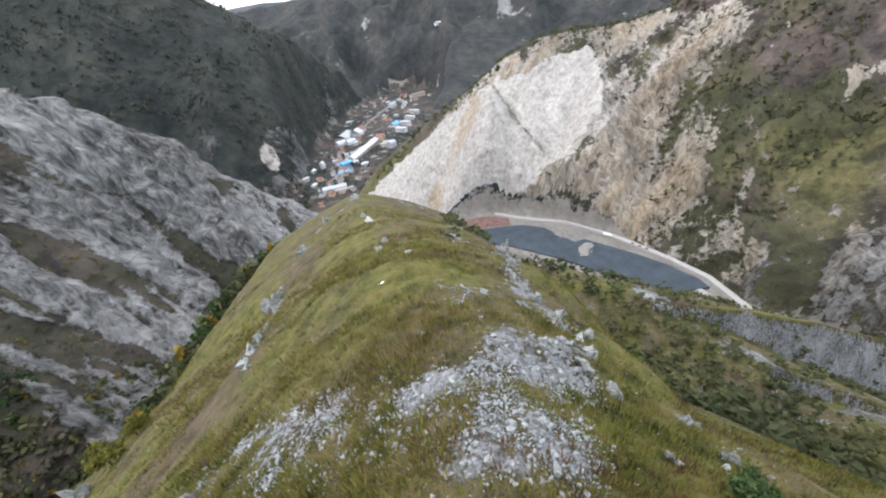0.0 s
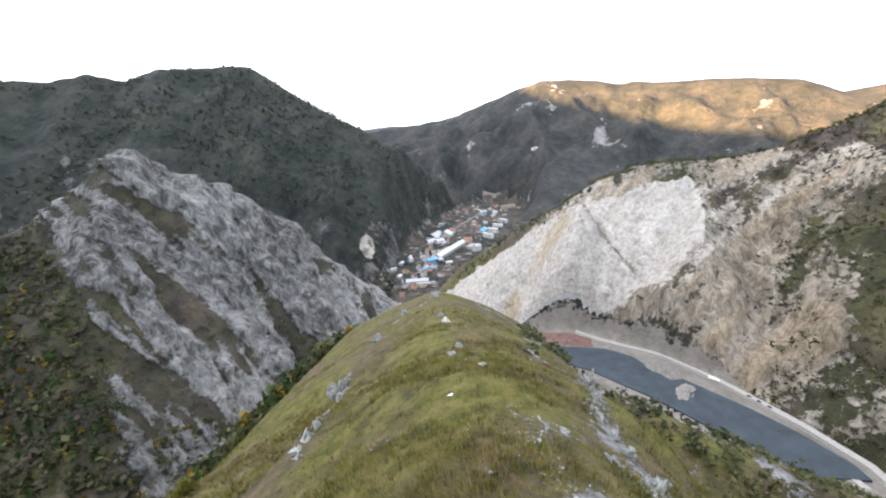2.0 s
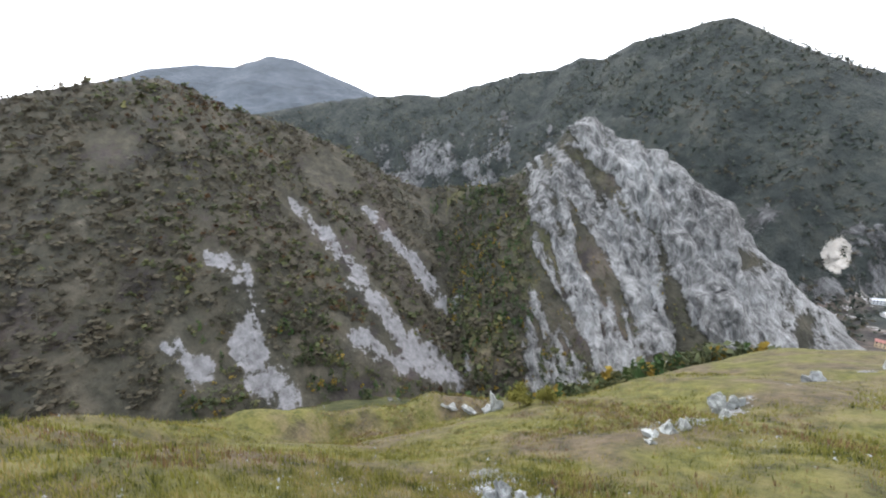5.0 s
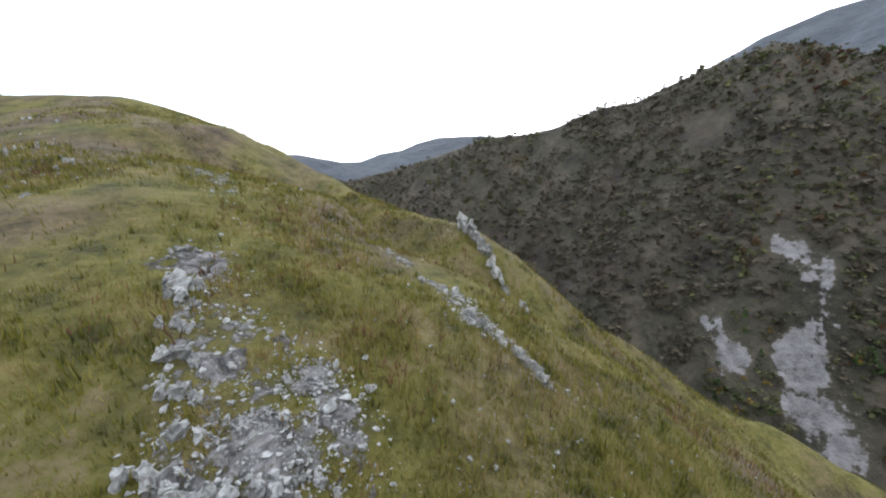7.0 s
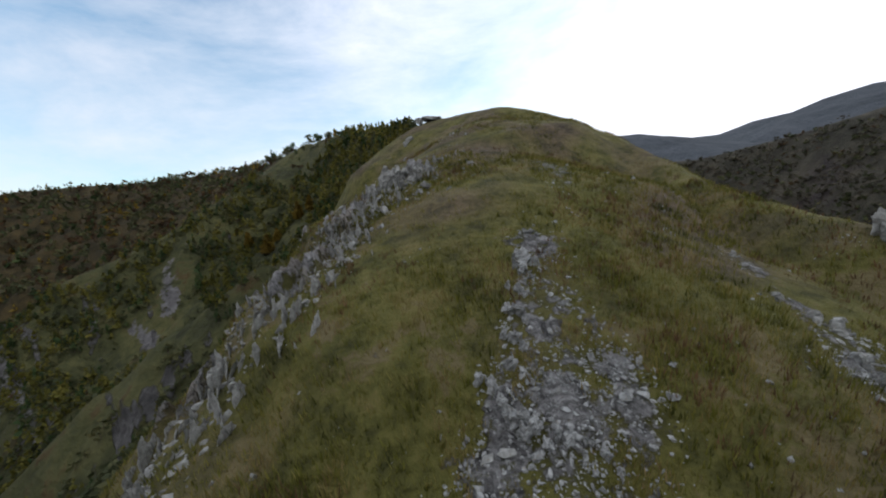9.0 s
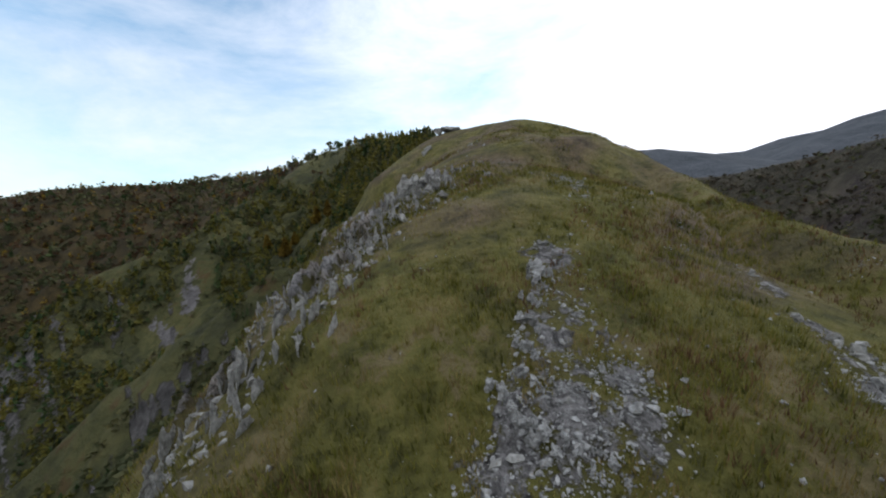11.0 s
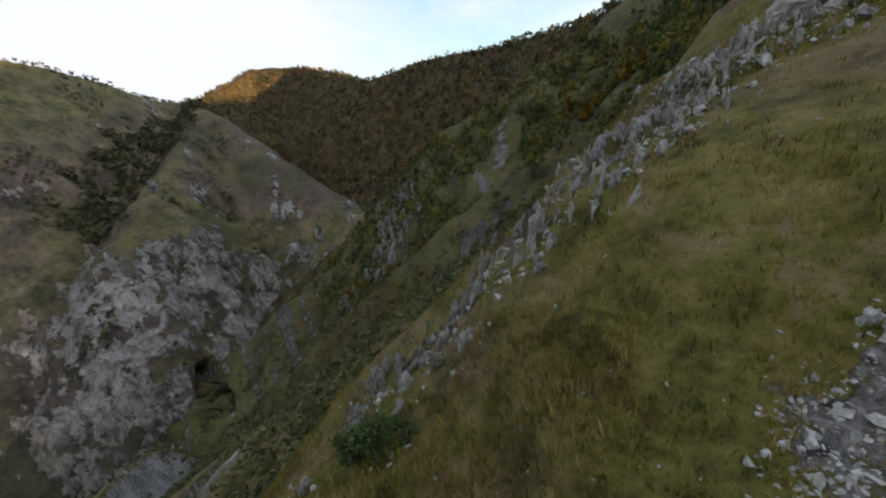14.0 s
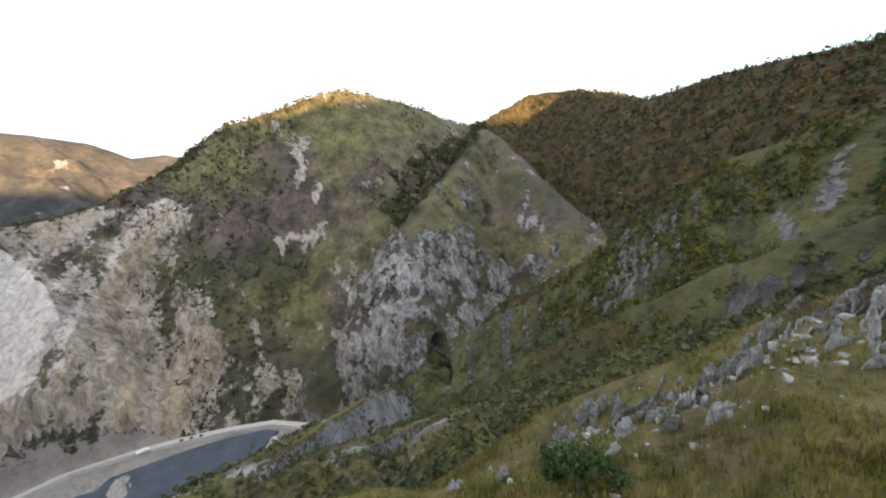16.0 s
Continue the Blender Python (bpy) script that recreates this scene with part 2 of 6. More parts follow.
def leaf_mat(name, stops, through_light=0.25, patch=0.05):
    mat, n, l, bsdf = nodes_of(name)
    g = n.new("ShaderNodeNewGeometry")
    co = noise_node(n, l, g.outputs["Position"], patch, 3, 0.6)
    v = calc(n, l, 'ADD', calc(n, l, 'MULTIPLY', g.outputs["Random Per Island"], 0.45), calc(n, l, 'MULTIPLY', remap(n, l, co, 0.3, 0.7), 0.55))
    c = ramp(n, l, v, stops)
    l.new(c, bsdf.inputs["Base Color"])
    bsdf.inputs["Roughness"].default_value = 0.8
    bsdf.inputs["Specular IOR Level"].default_value = 0.15
    if through_light:
        tr = n.new("ShaderNodeBsdfTranslucent")
        l.new(c, tr.inputs["Color"])
        mix = n.new("ShaderNodeMixShader")
        mix.inputs["Fac"].default_value = through_light
        l.new(bsdf.outputs["BSDF"], mix.inputs[1])
        l.new(tr.outputs["BSDF"], mix.inputs[2])
        l.new(mix.outputs["Shader"], n["Material Output"].inputs["Surface"])
    return mat


def plain(name, colour, rough=0.7, metal=0.0, vary=0.25, scale=2.0):
    mat, n, l, bsdf = nodes_of(name)
    co = n.new("ShaderNodeNewGeometry").outputs["Position"]
    v = noise_node(n, l, co, scale, 5, 0.65)
    dark = tuple(c * (1 - vary) for c in colour)
    light = tuple(min(1, c * (1 + vary)) for c in colour)
    l.new(ramp(n, l, v, [(0.35, dark), (0.65, light)]), bsdf.inputs["Base Color"])
    bsdf.inputs["Roughness"].default_value = rough
    bsdf.inputs["Metallic"].default_value = metal
    return mat


M_STONE = stone_mat("limestone", [(0.28, (0.076, 0.079, 0.075)), (0.45, (0.169, 0.177, 0.172)), (0.58, (0.263, 0.275, 0.270)), (0.75, (0.351, 0.366, 0.356))], 5.5, spots=0.4)
M_CRAG = stone_mat("weathered_limestone", [(0.28, (0.063, 0.065, 0.061)), (0.45, (0.176, 0.181, 0.169)), (0.60, (0.283, 0.291, 0.275)), (0.75, (0.390, 0.404, 0.382))], 3.2, spots=0.4)
M_LIGHT = stone_mat("light_limestone", [(0.28, (0.104, 0.108, 0.100)), (0.45, (0.215, 0.224, 0.208)), (0.70, (0.347, 0.360, 0.332))], 3.0, spots=0.3)
M_WHITE = stone_mat("pale_limestone", [(0.28, (0.30, 0.30, 0.29)), (0.45, (0.55, 0.55, 0.53)), (0.70, (0.80, 0.79, 0.77))], 2.2, spots=0.25)
M_GRASS = leaf_mat("dry_grass", [(0.12, (0.033, 0.039, 0.010)), (0.4, (0.120, 0.123, 0.022)), (0.62, (0.180, 0.164, 0.040)), (0.85, (0.227, 0.174, 0.078))], 0.3, 0.6)
M_LIME = leaf_mat("yellow_green_leaves", [(0.0, (0.060, 0.064, 0.014)), (0.5, (0.120, 0.116, 0.024)), (1.0, (0.192, 0.164, 0.038))], 0.3)
M_CANOPY = leaf_mat("wooded_canopy", [(0.0, (0.024, 0.034, 0.027)), (0.5, (0.049, 0.059, 0.046)), (1.0, (0.086, 0.081, 0.060))], 0.3)
M_HEATH = leaf_mat("brown_heath", [(0.0, (0.050, 0.032, 0.018)), (0.5, (0.118, 0.070, 0.036)), (1.0, (0.190, 0.118, 0.059))], 0.2, 0.5)
M_PINE = leaf_mat("dark_needles", [(0.0, (0.015, 0.032, 0.011)), (0.5, (0.034, 0.061, 0.019)), (1.0, (0.070, 0.091, 0.027))], 0.1)
M_GREEN = leaf_mat("autumn_green_leaves", [(0.0, (0.028, 0.037, 0.018)), (0.5, (0.066, 0.076, 0.034)), (1.0, (0.133, 0.122, 0.049))], 0.25)
M_RUST = leaf_mat("rusty_leaves", [(0.0, (0.024, 0.016, 0.010)), (0.5, (0.059, 0.034, 0.017)), (1.0, (0.103, 0.062, 0.025))], 0.25)
M_GOLD = leaf_mat("golden_leaves", [(0.0, (0.083, 0.057, 0.011)), (0.5, (0.174, 0.121, 0.021)), (1.0, (0.249, 0.185, 0.037))], 0.3)
M_TWIG = leaf_mat("bare_scrub", [(0.0, (0.043, 0.040, 0.028)), (0.5, (0.071, 0.063, 0.043)), (1.0, (0.101, 0.085, 0.059))], 0.2)
M_BARK = plain("bark", (0.07, 0.055, 0.042), 0.95, scale=6)

# ---- noise on arrays ----
def lattice(ix, iy, iz, seed):
    h = (ix.astype(np.int64) * 374761393 + iy.astype(np.int64) * 668265263 + iz.astype(np.int64) * 2147483647 + seed * 974634777) & 0xFFFFFFFF
    h = ((h ^ (h >> 13)) * 1274126177) & 0xFFFFFFFF
    h = (h ^ (h >> 16)) & 0xFFFFFF
    return h / float(0xFFFFFF) * 2 - 1


def vnoise(x, y, z=None, seed=0):
    """Smooth value noise, -1 to 1, in two or three dimensions."""
    xi, yi = np.floor(x), np.floor(y)
    u, v = x - xi, y - yi
    u, v = u * u * (3 - 2 * u), v * v * (3 - 2 * v)
    if z is None:
        zi = np.zeros_like(xi)
        a = lattice(xi, yi, zi, seed) * (1 - u) + lattice(xi + 1, yi, zi, seed) * u
        b = lattice(xi, yi + 1, zi, seed) * (1 - u) + lattice(xi + 1, yi + 1, zi, seed) * u
        return a * (1 - v) + b * v
    zi = np.floor(z)
    w = z - zi
    w = w * w * (3 - 2 * w)
    out = 0
    for k, wk in ((0, 1 - w), (1, w)):
        a = lattice(xi, yi, zi + k, seed) * (1 - u) + lattice(xi + 1, yi, zi + k, seed) * u
        b = lattice(xi, yi + 1, zi + k, seed) * (1 - u) + lattice(xi + 1, yi + 1, zi + k, seed) * u
        out = out + (a * (1 - v) + b * v) * wk
    return out


def fbm(x, y, z=None, size=100.0, octaves=4, seed=0, gain=0.5, ridged=False):
    total, amp, norm = 0, 1.0, 0.0
    for k in range(octaves):
        s = 2.03 ** k / size
        n = vnoise(x * s + 17.3 * k, y * s - 9.1 * k, None if z is None else z * s + 5.7 * k, seed + k)
        total = total + amp * ((1 - 2 * np.abs(n)) if ridged else n)
        norm += amp
        amp *= gain
    return total / norm


def smooth(lo, hi, v):
    t = np.clip((v - lo) / (hi - lo), 0, 1)
    return t * t * (3 - 2 * t)


def place(az, el, dist):
    """World point at a bearing (degrees from +y towards -x), a height angle and a level distance from the origin."""
    a = radians(az)
    return (-math.sin(a) * dist, math.cos(a) * dist, math.tan(radians(el)) * dist)


def near_line(pts, x, y):
    """Level distance to a polyline, its height at the nearest place, the side (1 left to -1 right) and the way along it."""
    best = np.full(x.shape, 1e18)
    hz, side, along = np.zeros_like(x), np.ones_like(x), np.zeros_like(x)
    run = 0.0
    for (ax, ay, az), (bx, by, bz) in zip(pts[:-1], pts[1:]):
        dx, dy = bx - ax, by - ay
        length = math.hypot(dx, dy)
        t = np.clip(((x - ax) * dx + (y - ay) * dy) / (length * length), 0, 1)
        px, py = ax + t * dx, ay + t * dy
        d2 = (x - px) ** 2 + (y - py) ** 2
        m = d2 < best
        best = np.where(m, d2, best)
        hz = np.where(m, az + t * (bz - az), hz)
        side = np.where(m, (dx * (y - ay) - dy * (x - ax)) / length / np.sqrt(d2 + 1e-6), side)
        along = np.where(m, run + t * length, along)
        run += length
    return np.sqrt(best), hz, side, along


def tents(pts, x, y, left, right, lrun, lsteep, rrun, rsteep, rnd):
    """Height of a ridge whose sides fall away from its crest line, and the level distance to that line."""
    best, near = np.full(x.shape, -1e9), np.full(x.shape, 1e18)
    for i, ((ax, ay, az), (bx, by, bz)) in enumerate(zip(pts[:-1], pts[1:])):
        dx, dy = bx - ax, by - ay
        length = math.hypot(dx, dy)
        ls, rs = [q[i] if isinstance(q, list) else q for q in (left, right)]
        rr, lr = [q[i] if isinstance(q, list) else q for q in (rrun, lrun)]
        t = np.clip(((x - ax) * dx + (y - ay) * dy) / (length * length), 0, 1)
        d = np.hypot(x - ax - t * dx, y - ay - t * dy)
        mix = smooth(-0.8, 0.8, (dx * (y - ay) - dy * (x - ax)) / length / (d + 1e-3))
        de = np.sqrt(d * d + rnd * rnd) - rnd
        run = rr + (lr - rr) * mix
        h = az + t * (bz - az) - (rs + (ls - rs) * mix) * np.minimum(de, run) - (rsteep + (max(lsteep, ls) - rsteep) * mix) * np.maximum(de - run, 0)
        k = max(rnd * 0.25, 0.3)
        m = np.clip(0.5 + 0.5 * (h - best) / k, 0, 1)
        best = np.where(best < -1e8, h, best * (1 - m) + h * m + k * m * (1 - m))
        near = np.minimum(near, d)
    return best, near


# ---- the crests of the landforms: bearing, height angle, level distance ----
def crest(text):
    v = [float(q) for q in text.replace(",", " ").split()]
    return [place(*v[i:i + 3]) for i in range(0, len(v), 3)]


# each form: name, crest, slope left of the crest, slope right of it, run after which the right / left slope steepens and the steeper slope, crest rounding, gullies
NEAR_CREST = [(4, 190, -192), (4, 120, -90), (4.7, 90, -40), (4.9, 80, -34), (4.9, 60, -28.2), (5.4, 36, -21.2), (6, 18, -15.0), (5.4, 6, -11.2), (4, 0, -9.5),
              (3.0, -6, -8.0), (0.8, -13, -5.6), (0.4, -18.5, -2.6), (1.0, -24, 0.2), (1.6, -34, 4.2), (-1, -50, 10.4), (-4, -66, 16.0), (7, -74, 18.0)]
NEAR_EAST = [0.72] * 4 + [0.66, 0.66, 0.80, 1.05, 0.98, 0.70, 0.58, 0.50, 0.48, 0.5, 0.6, 0.7]     # slope of the east side, stretch by stretch
NEAR_WEST = [0.56] * 6 + [0.64, 0.70, 0.72, 0.70, 0.64, 0.56, 0.52, 0.45, 0.4, 0.4]     # and of the west side, over the runs below
EAST_RUNS = [20] * 4 + [13, 9, 6.5, 6, 7, 9.5, 11, 11, 11, 11, 12, 14]
WEST_RUNS = [26] * 6 + [34, 60, 34, 20, 16, 15, 14, 12, 10, 10]
WEST_RIM = [(-4, -66, 16.0), (-9.5, -60, 13.2), (-12.7, -52, 9.8), (-14, -44, 6.1), (-15.3, -35, 1.5), (-15, -26, -1.8), (-15.4, -17.5, -4.1), (-17.4, -16.3, -6.0), (-21, -15.2, -11.1), (-32, -14.8, -17.8), (-44, -10.2, -29.0)]
LOW_RIM = [(-44, -10.2, -29.0), (-48, -4, -33.4), (-48.5, 3, -37), (-47.5, 7, -38.9), (-46.3, 12.6, -39.5), (-44.5, 18.1, -41.0), (-42.8, 21.8, -39.2), (-40.3, 26, -40.2), (-37.6, 29.9, -41.3), (-33, 38, -42.5), (-27, 45, -42.5), (-20, 54, -40.5), (-13, 62, -37.5), (-6, 69, -35.5)]
EAST_RIB = [(3, -60, 13), (9.0, -46, 6.2), (10.9, -34.3, 1.6), (13.8, -27.7, -2.4), (15.3, -21, -6.2), (16.3, -14.7, -9.2), (18.6, -11.7, -12.8), (20.1, -9.1, -15.2), (20.8, -7.1, -16.6), (21.4, -5.3, -19), (21.8, -3.3, -21), (30, 3, -34), (45, 14, -50), (85, 30, -92)]
LOWER_RIB = [(53, -81, -8), (75, -77, -22), (92, -74, -34), (118, -63, -56), (147, -44, -86), (194, 4, -145), (258, 56, -225)]
BENCH = [place(az, el, d) for az, el, d in ((-25, -37.5, 84), (-31, -36.2, 88), (-38, -36.6, 90), (-46, -39.0, 90), (-54, -40.2, 88), (-63, -40.6, 84), (-71, -42.5, 76))]
FORMS = [
    ("near", BENCH, 1.25, 0.12, (400, 1.25, 30, 1.4), 3.0, 0.0),
    ("near", NEAR_CREST, NEAR_EAST, NEAR_WEST, (EAST_RUNS, 1.6, WEST_RUNS, 0.95), 4.5, 0.0),
    ("near", WEST_RIM, 1.2, [0.8] * 4 + [0.9, 1.15, 1.5, 1.4, 1.1, 1.0], (400, 1.2, 400, .8), 2.5, 0.0),
    ("near", LOW_RIM, 1.3, 0.80, (400, 1.3, 400, .8), 3.0, 0.0),
    ("near", EAST_RIB, 0.85, 1.35, (14, 1.35, 300, 1.3), 1.6, 0.0),
    ("forest", LOWER_RIB, 1.4, 0.8, (300, 1.4, 300, .9), 4.0, 0.05),
]
FORMS += [
    ("rocky", crest("57,-5.6,540 52,-5.6,490 50,-5.5,470 46,-4.0,455 42.5,-1.5,445 40,0.2,440 38,2.2,440 36.2,3.2,440 34.3,1.7,435 31.5,-0.3,425 28,-2.0,420 26,-3.3,415 24.3,-6.5,410 21.5,-9.7,405 19.2,-13,400 16.3,-17,405 11,-20.5,430 7,-24,460 2.3,-27,500"),
     1.1, 1.28, (500, 1.1, 500, 1.3), 4, 0.16),
    ("rocky", crest("38,2,438 40.6,-3.9,385 42.5,-8,360 45.5,-16.5,320 46.5,-22,295 45,-31,270"), 1.1, 1.1, (500, 1.1, 500, 1.1), 6, 0.1),
    ("rocky", crest("20,-13,398 20,-19.5,350 19.0,-20.2,335 19.5,-25,315 21,-31,300"), 1.5, 1.5, (500, 1.5, 500, 1.5), 5, 0.1),
    ("scrub", crest("165,5,760 157,4,700 148.9,3.3,650 140,4.4,620 134,5.5,585 130.2,6.2,565 127.8,6.9,550 121,6.4,530 117,6.6,512 114.5,7.4,505 111,8.1,497 106.5,7.9,482 103.1,8.9,475 99.3,9.9,470 96.2,10.2,470 93.1,10.7,470 90.8,9.9,472 87.9,7.8,478 83.2,6.4,485 78.5,4.7,490 74.6,2.5,497 72.3,1.1,502 69.2,-1.1,510 66.1,-3.3,515 62.9,-4.8,525 59.9,-5.5,532 57,-5.6,540"),
     0.7, 0.92, (500, .7, 500, .9), 8, 0.14),
    ("dark", crest("92,5,2300 83,7,2200 76,8,2200 70,8.5,2100 66.4,8.6,2050 60.4,8.6,2000 57.5,8.0,1950 53.1,9.0,1900 49,9.5,1850 45.5,10.1,1800 41,10.0,1770 37.5,11.0,1720 34.5,10.4,1680 31,11.8,1620 26,12.1,1580 23.1,12.4,1560 21.3,12.3,1540 19.3,10.8,1510 16,8.0,1460 12.5,4.0,1420 9.8,2.0,1390 5.5,-2.4,1370 3.2,-6.5,1400 0.8,-12,1450"),
     0.6, 1.0, (900, .6, 900, 1.0), 12, 0.24),
    ("far", crest("20,2,3700 14,2,3600 9.7,2.4,3500 6.4,3.4,3500 0,3.8,3400 -5.7,4.4,3300 -11.3,6.0,3200 -16,7.4,3150 -19,8.0,3100 -22.7,7.7,3100 -26.2,7.1,3100 -29,6.3,3100 -30.7,6.4,3050 -35,5.7,3000 -39.1,5.4,3000 -42.6,4.9,3000 -46.5,4.1,3000 -49.5,2.1,3000 -52.5,0.2,3050 -62,0,3100 -80,1,3200"),
     0.5, 0.58, (1500, .5, 1500, .5), 25, 0.30),
]
FORMS += [
    ("far", crest("-18,-5,1900 -23.1,-1.3,2300 -26.1,0.4,2500 -29.6,1.9,2700 -32.4,2.5,2800 -35.1,3.3,2950 -37,5.0,3000"), 0.5, 0.5, (900, .5, 900, .5), 20, 0.15),
    ("far", crest("-45,1.5,4000 -50,2.2,4000 -53.5,2.5,4000 -55.8,1.9,4000 -65,2.4,4000 -90,3,3900 -120,4,3600"), 0.4, 0.4, (900, .4, 900, .4), 30, 0.1),
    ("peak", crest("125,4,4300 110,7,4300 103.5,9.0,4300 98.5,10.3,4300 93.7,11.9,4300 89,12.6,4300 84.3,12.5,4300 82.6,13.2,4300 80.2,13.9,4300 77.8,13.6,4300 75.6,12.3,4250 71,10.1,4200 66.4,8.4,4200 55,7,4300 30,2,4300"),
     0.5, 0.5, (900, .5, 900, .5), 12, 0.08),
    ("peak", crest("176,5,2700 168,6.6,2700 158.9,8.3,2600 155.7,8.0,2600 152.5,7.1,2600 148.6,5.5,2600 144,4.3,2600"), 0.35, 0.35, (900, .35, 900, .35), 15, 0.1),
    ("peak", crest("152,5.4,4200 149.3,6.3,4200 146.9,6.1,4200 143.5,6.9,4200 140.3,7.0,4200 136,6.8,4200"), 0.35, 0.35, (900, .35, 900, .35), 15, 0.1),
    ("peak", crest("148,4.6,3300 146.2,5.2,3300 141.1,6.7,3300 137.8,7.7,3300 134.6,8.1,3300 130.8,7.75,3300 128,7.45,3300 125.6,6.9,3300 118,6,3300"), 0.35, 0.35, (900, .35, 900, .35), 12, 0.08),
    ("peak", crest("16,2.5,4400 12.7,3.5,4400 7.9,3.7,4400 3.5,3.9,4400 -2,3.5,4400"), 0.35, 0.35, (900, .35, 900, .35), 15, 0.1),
    ("quarry", crest("2,-25,830 -1.5,-23,800 -5.3,-20.5,780 -9.9,-17.4,760 -15.2,-13.5,740 -18.5,-11.7,725 -23.2,-9.2,720 -25,-7.9,720 -27.8,-6.0,720 -32,-4.4,722 -36.1,-4.1,730 -40,-4.1,740 -43,-3.8,750 -46.5,-3.0,760 -49.8,-1.4,772 -53.8,0.5,782 -55.7,1.0,788 -57,2.7,792 -59.8,5.0,800 -61.3,5.9,804 -64.3,6.8,810 -68.8,8.1,825 -71.1,9.0,835 -74.2,9.8,848 -76.5,10.0,860 -80.4,9.2,890 -84.2,8.3,935 -88.1,6.9,985 -91.2,5.3,1035 -93.1,4.6,1070 -95,4.4,1100"),
     0.6, 1.12, (900, .6, 900, 1.1), 7, 0.20),
]
FORMS += [
    ("quarry", crest("-39.8,-4.4,735 -40.4,-9.5,655 -40.6,-14,595 -38,-21,545 -36.5,-27,520"), 1.3, 1.0, (900, 1.3, 900, 1.0), 5, 0.1),
    ("quarry", crest("-22.5,-10,700 -24.8,-9.9,640 -24.2,-14,605 -23,-20,575"), 1.6, 1.6, (900, 1.6, 900, 1.6), 5, 0.05),
    ("spur", crest("-95.5,4.4,1080 -94.5,0.8,880 -90.5,-3.8,720 -87.5,-6.8,620 -84,-10.5,570 -81,-16,520"), 1.15, 1.0, (900, 1.0, 900, 1.0), 24, 0.34),
    ("spur", crest("-95.8,4.3,1060 -98.2,2.5,950 -104.3,-4.2,760 -110.6,-9.8,640 -113.8,-13,590 -112,-19,540"), 1.1, 0.9, (900, 1.1, 900, 1.0), 22, 0.34),
    ("forest", crest("-86,3.5,1600 -90,4.0,1550 -95,4.5,1500 -98,5.2,1560 -101,6.5,1800 -103.6,8.0,1950 -109,8.0,1900 -114,7.1,1620 -118,5.5,1340 -122.5,6.5,1180 -126,7.4,1110 -131,7.9,1030 -137,8.2,950 -142.5,8.8,820 -147,9.2,700 -151.5,10.1,560 -156.2,12.2,400"),
     0.62, 0.72, (900, .6, 900, .7), 7, 0.22),
    ("forest", crest("-151.5,10.1,560 -156.2,12.2,400 -160.3,13.3,330 -163.5,13.6,290 -166,13.3,250 -170.4,13.5,195 -175,13.7,140 -176,13.2,90"), 0.7, 1.15, (900, .7, 900, 1.1), 4, 0.08),
]
FORMS += [
    ("forest", crest("-156.5,12.4,400 -149,8.0,350 -143.2,4.9,335 -136.6,0.9,340 -128.7,-2.4,345 -122.2,-7.8,350 -118.9,-11.6,355 -112.3,-16.5,362 -110.2,-25.8,366 -104.3,-31,372"), 1.0, 1.0, (900, 1, 900, 1), 6, 0.2),
]
NAMES = ["ground", "near", "rocky", "scrub", "dark", "far", "peak", "quarry", "spur", "forest"]
QUARRY_FLOOR = -300.0
YARD = [place(az, 0, d) for az, d in ((-16, 500), (-24, 500), (-32, 478), (-42, 440), (-53, 407), (-62, 386), (-71, 370), (-78, 362))]

TOWN_FLOOR = -335.0
TOWN = [place(az, 0, d) for az, d in ((5, 860), (1.5, 960), (-1, 1100), (-3, 1300), (-6, 1500), (-10, 1750), (-12, 2050))]


def terrain(x, y):
    """Height of the land and the number of the landform at level places x, y."""
    r = np.hypot(x, y)
    z = -335 + 6 * fbm(x, y, size=160, octaves=3, seed=40)
    kind = np.zeros(x.shape, int)
    wob = fbm(x, y, size=70, octaves=4, seed=3)
    for k, (name, pts, left, right, (lrun, lsteep, rrun, rsteep), rnd, gully) in enumerate(FORMS):
        scale = 1.0 if name == "near" else np.clip(r / 500, 0.5, 4)
        h, d = tents(pts, x, y, left, right, lrun, lsteep, rrun, rsteep, rnd)
        if gully:
            gsize = {"dark": 170, "far": 300, "peak": 400, "forest": 90}.get(name, 60)
            g = fbm(x, y, size=gsize, octaves=4, seed=50 + k, ridged=True)
            h = h + gully * np.minimum(d, 160 * scale) * (g - 0.45) * 0.9
        kk = 0.6 if name == "near" else 3.0
        m = np.clip(0.5 + 0.5 * (h - z) / kk, 0, 1)
        z = z * (1 - m) + h * m + kk * m * (1 - m)
        kind = np.where(m > 0.5, NAMES.index(name), kind)
    # quarry yard, cut level into the valley
    d, _, side, along = near_line(YARD, x, y)
    half = np.where(side > 0, 52, 50) * (1 - 0.45 * smooth(180, 420, along))
    m = smooth(1.5, 1.0, d / half)
    z = z * (1 - m) + (QUARRY_FLOOR + 1.2 * wob) * m
    kind = np.where(m > 0.5, 0, kind)
    # flat valley floor under the town
    d, _, _, along = near_line(TOWN, x, y)
    m = smooth(1.6, 1.0, d / (80 + 90 * smooth(0, 900, along)))
    z = z * (1 - m) + np.minimum(z, TOWN_FLOOR + 2 * wob) * m
    kind = np.where((m > 0.5) & (z < TOWN_FLOOR + 5), 0, kind)
    return z, kind


def radii():
    out, r = [0.02, 0.5], 1.2
    while r < 4850:
        out.append(r)
        r *= 1.035 if r < 7 else 1.0155 if r < 80 else 1.008 if r < 240 else 1.0062 if r < 700 else 1.012 if r < 1700 else 1.016
    return np.array(out)


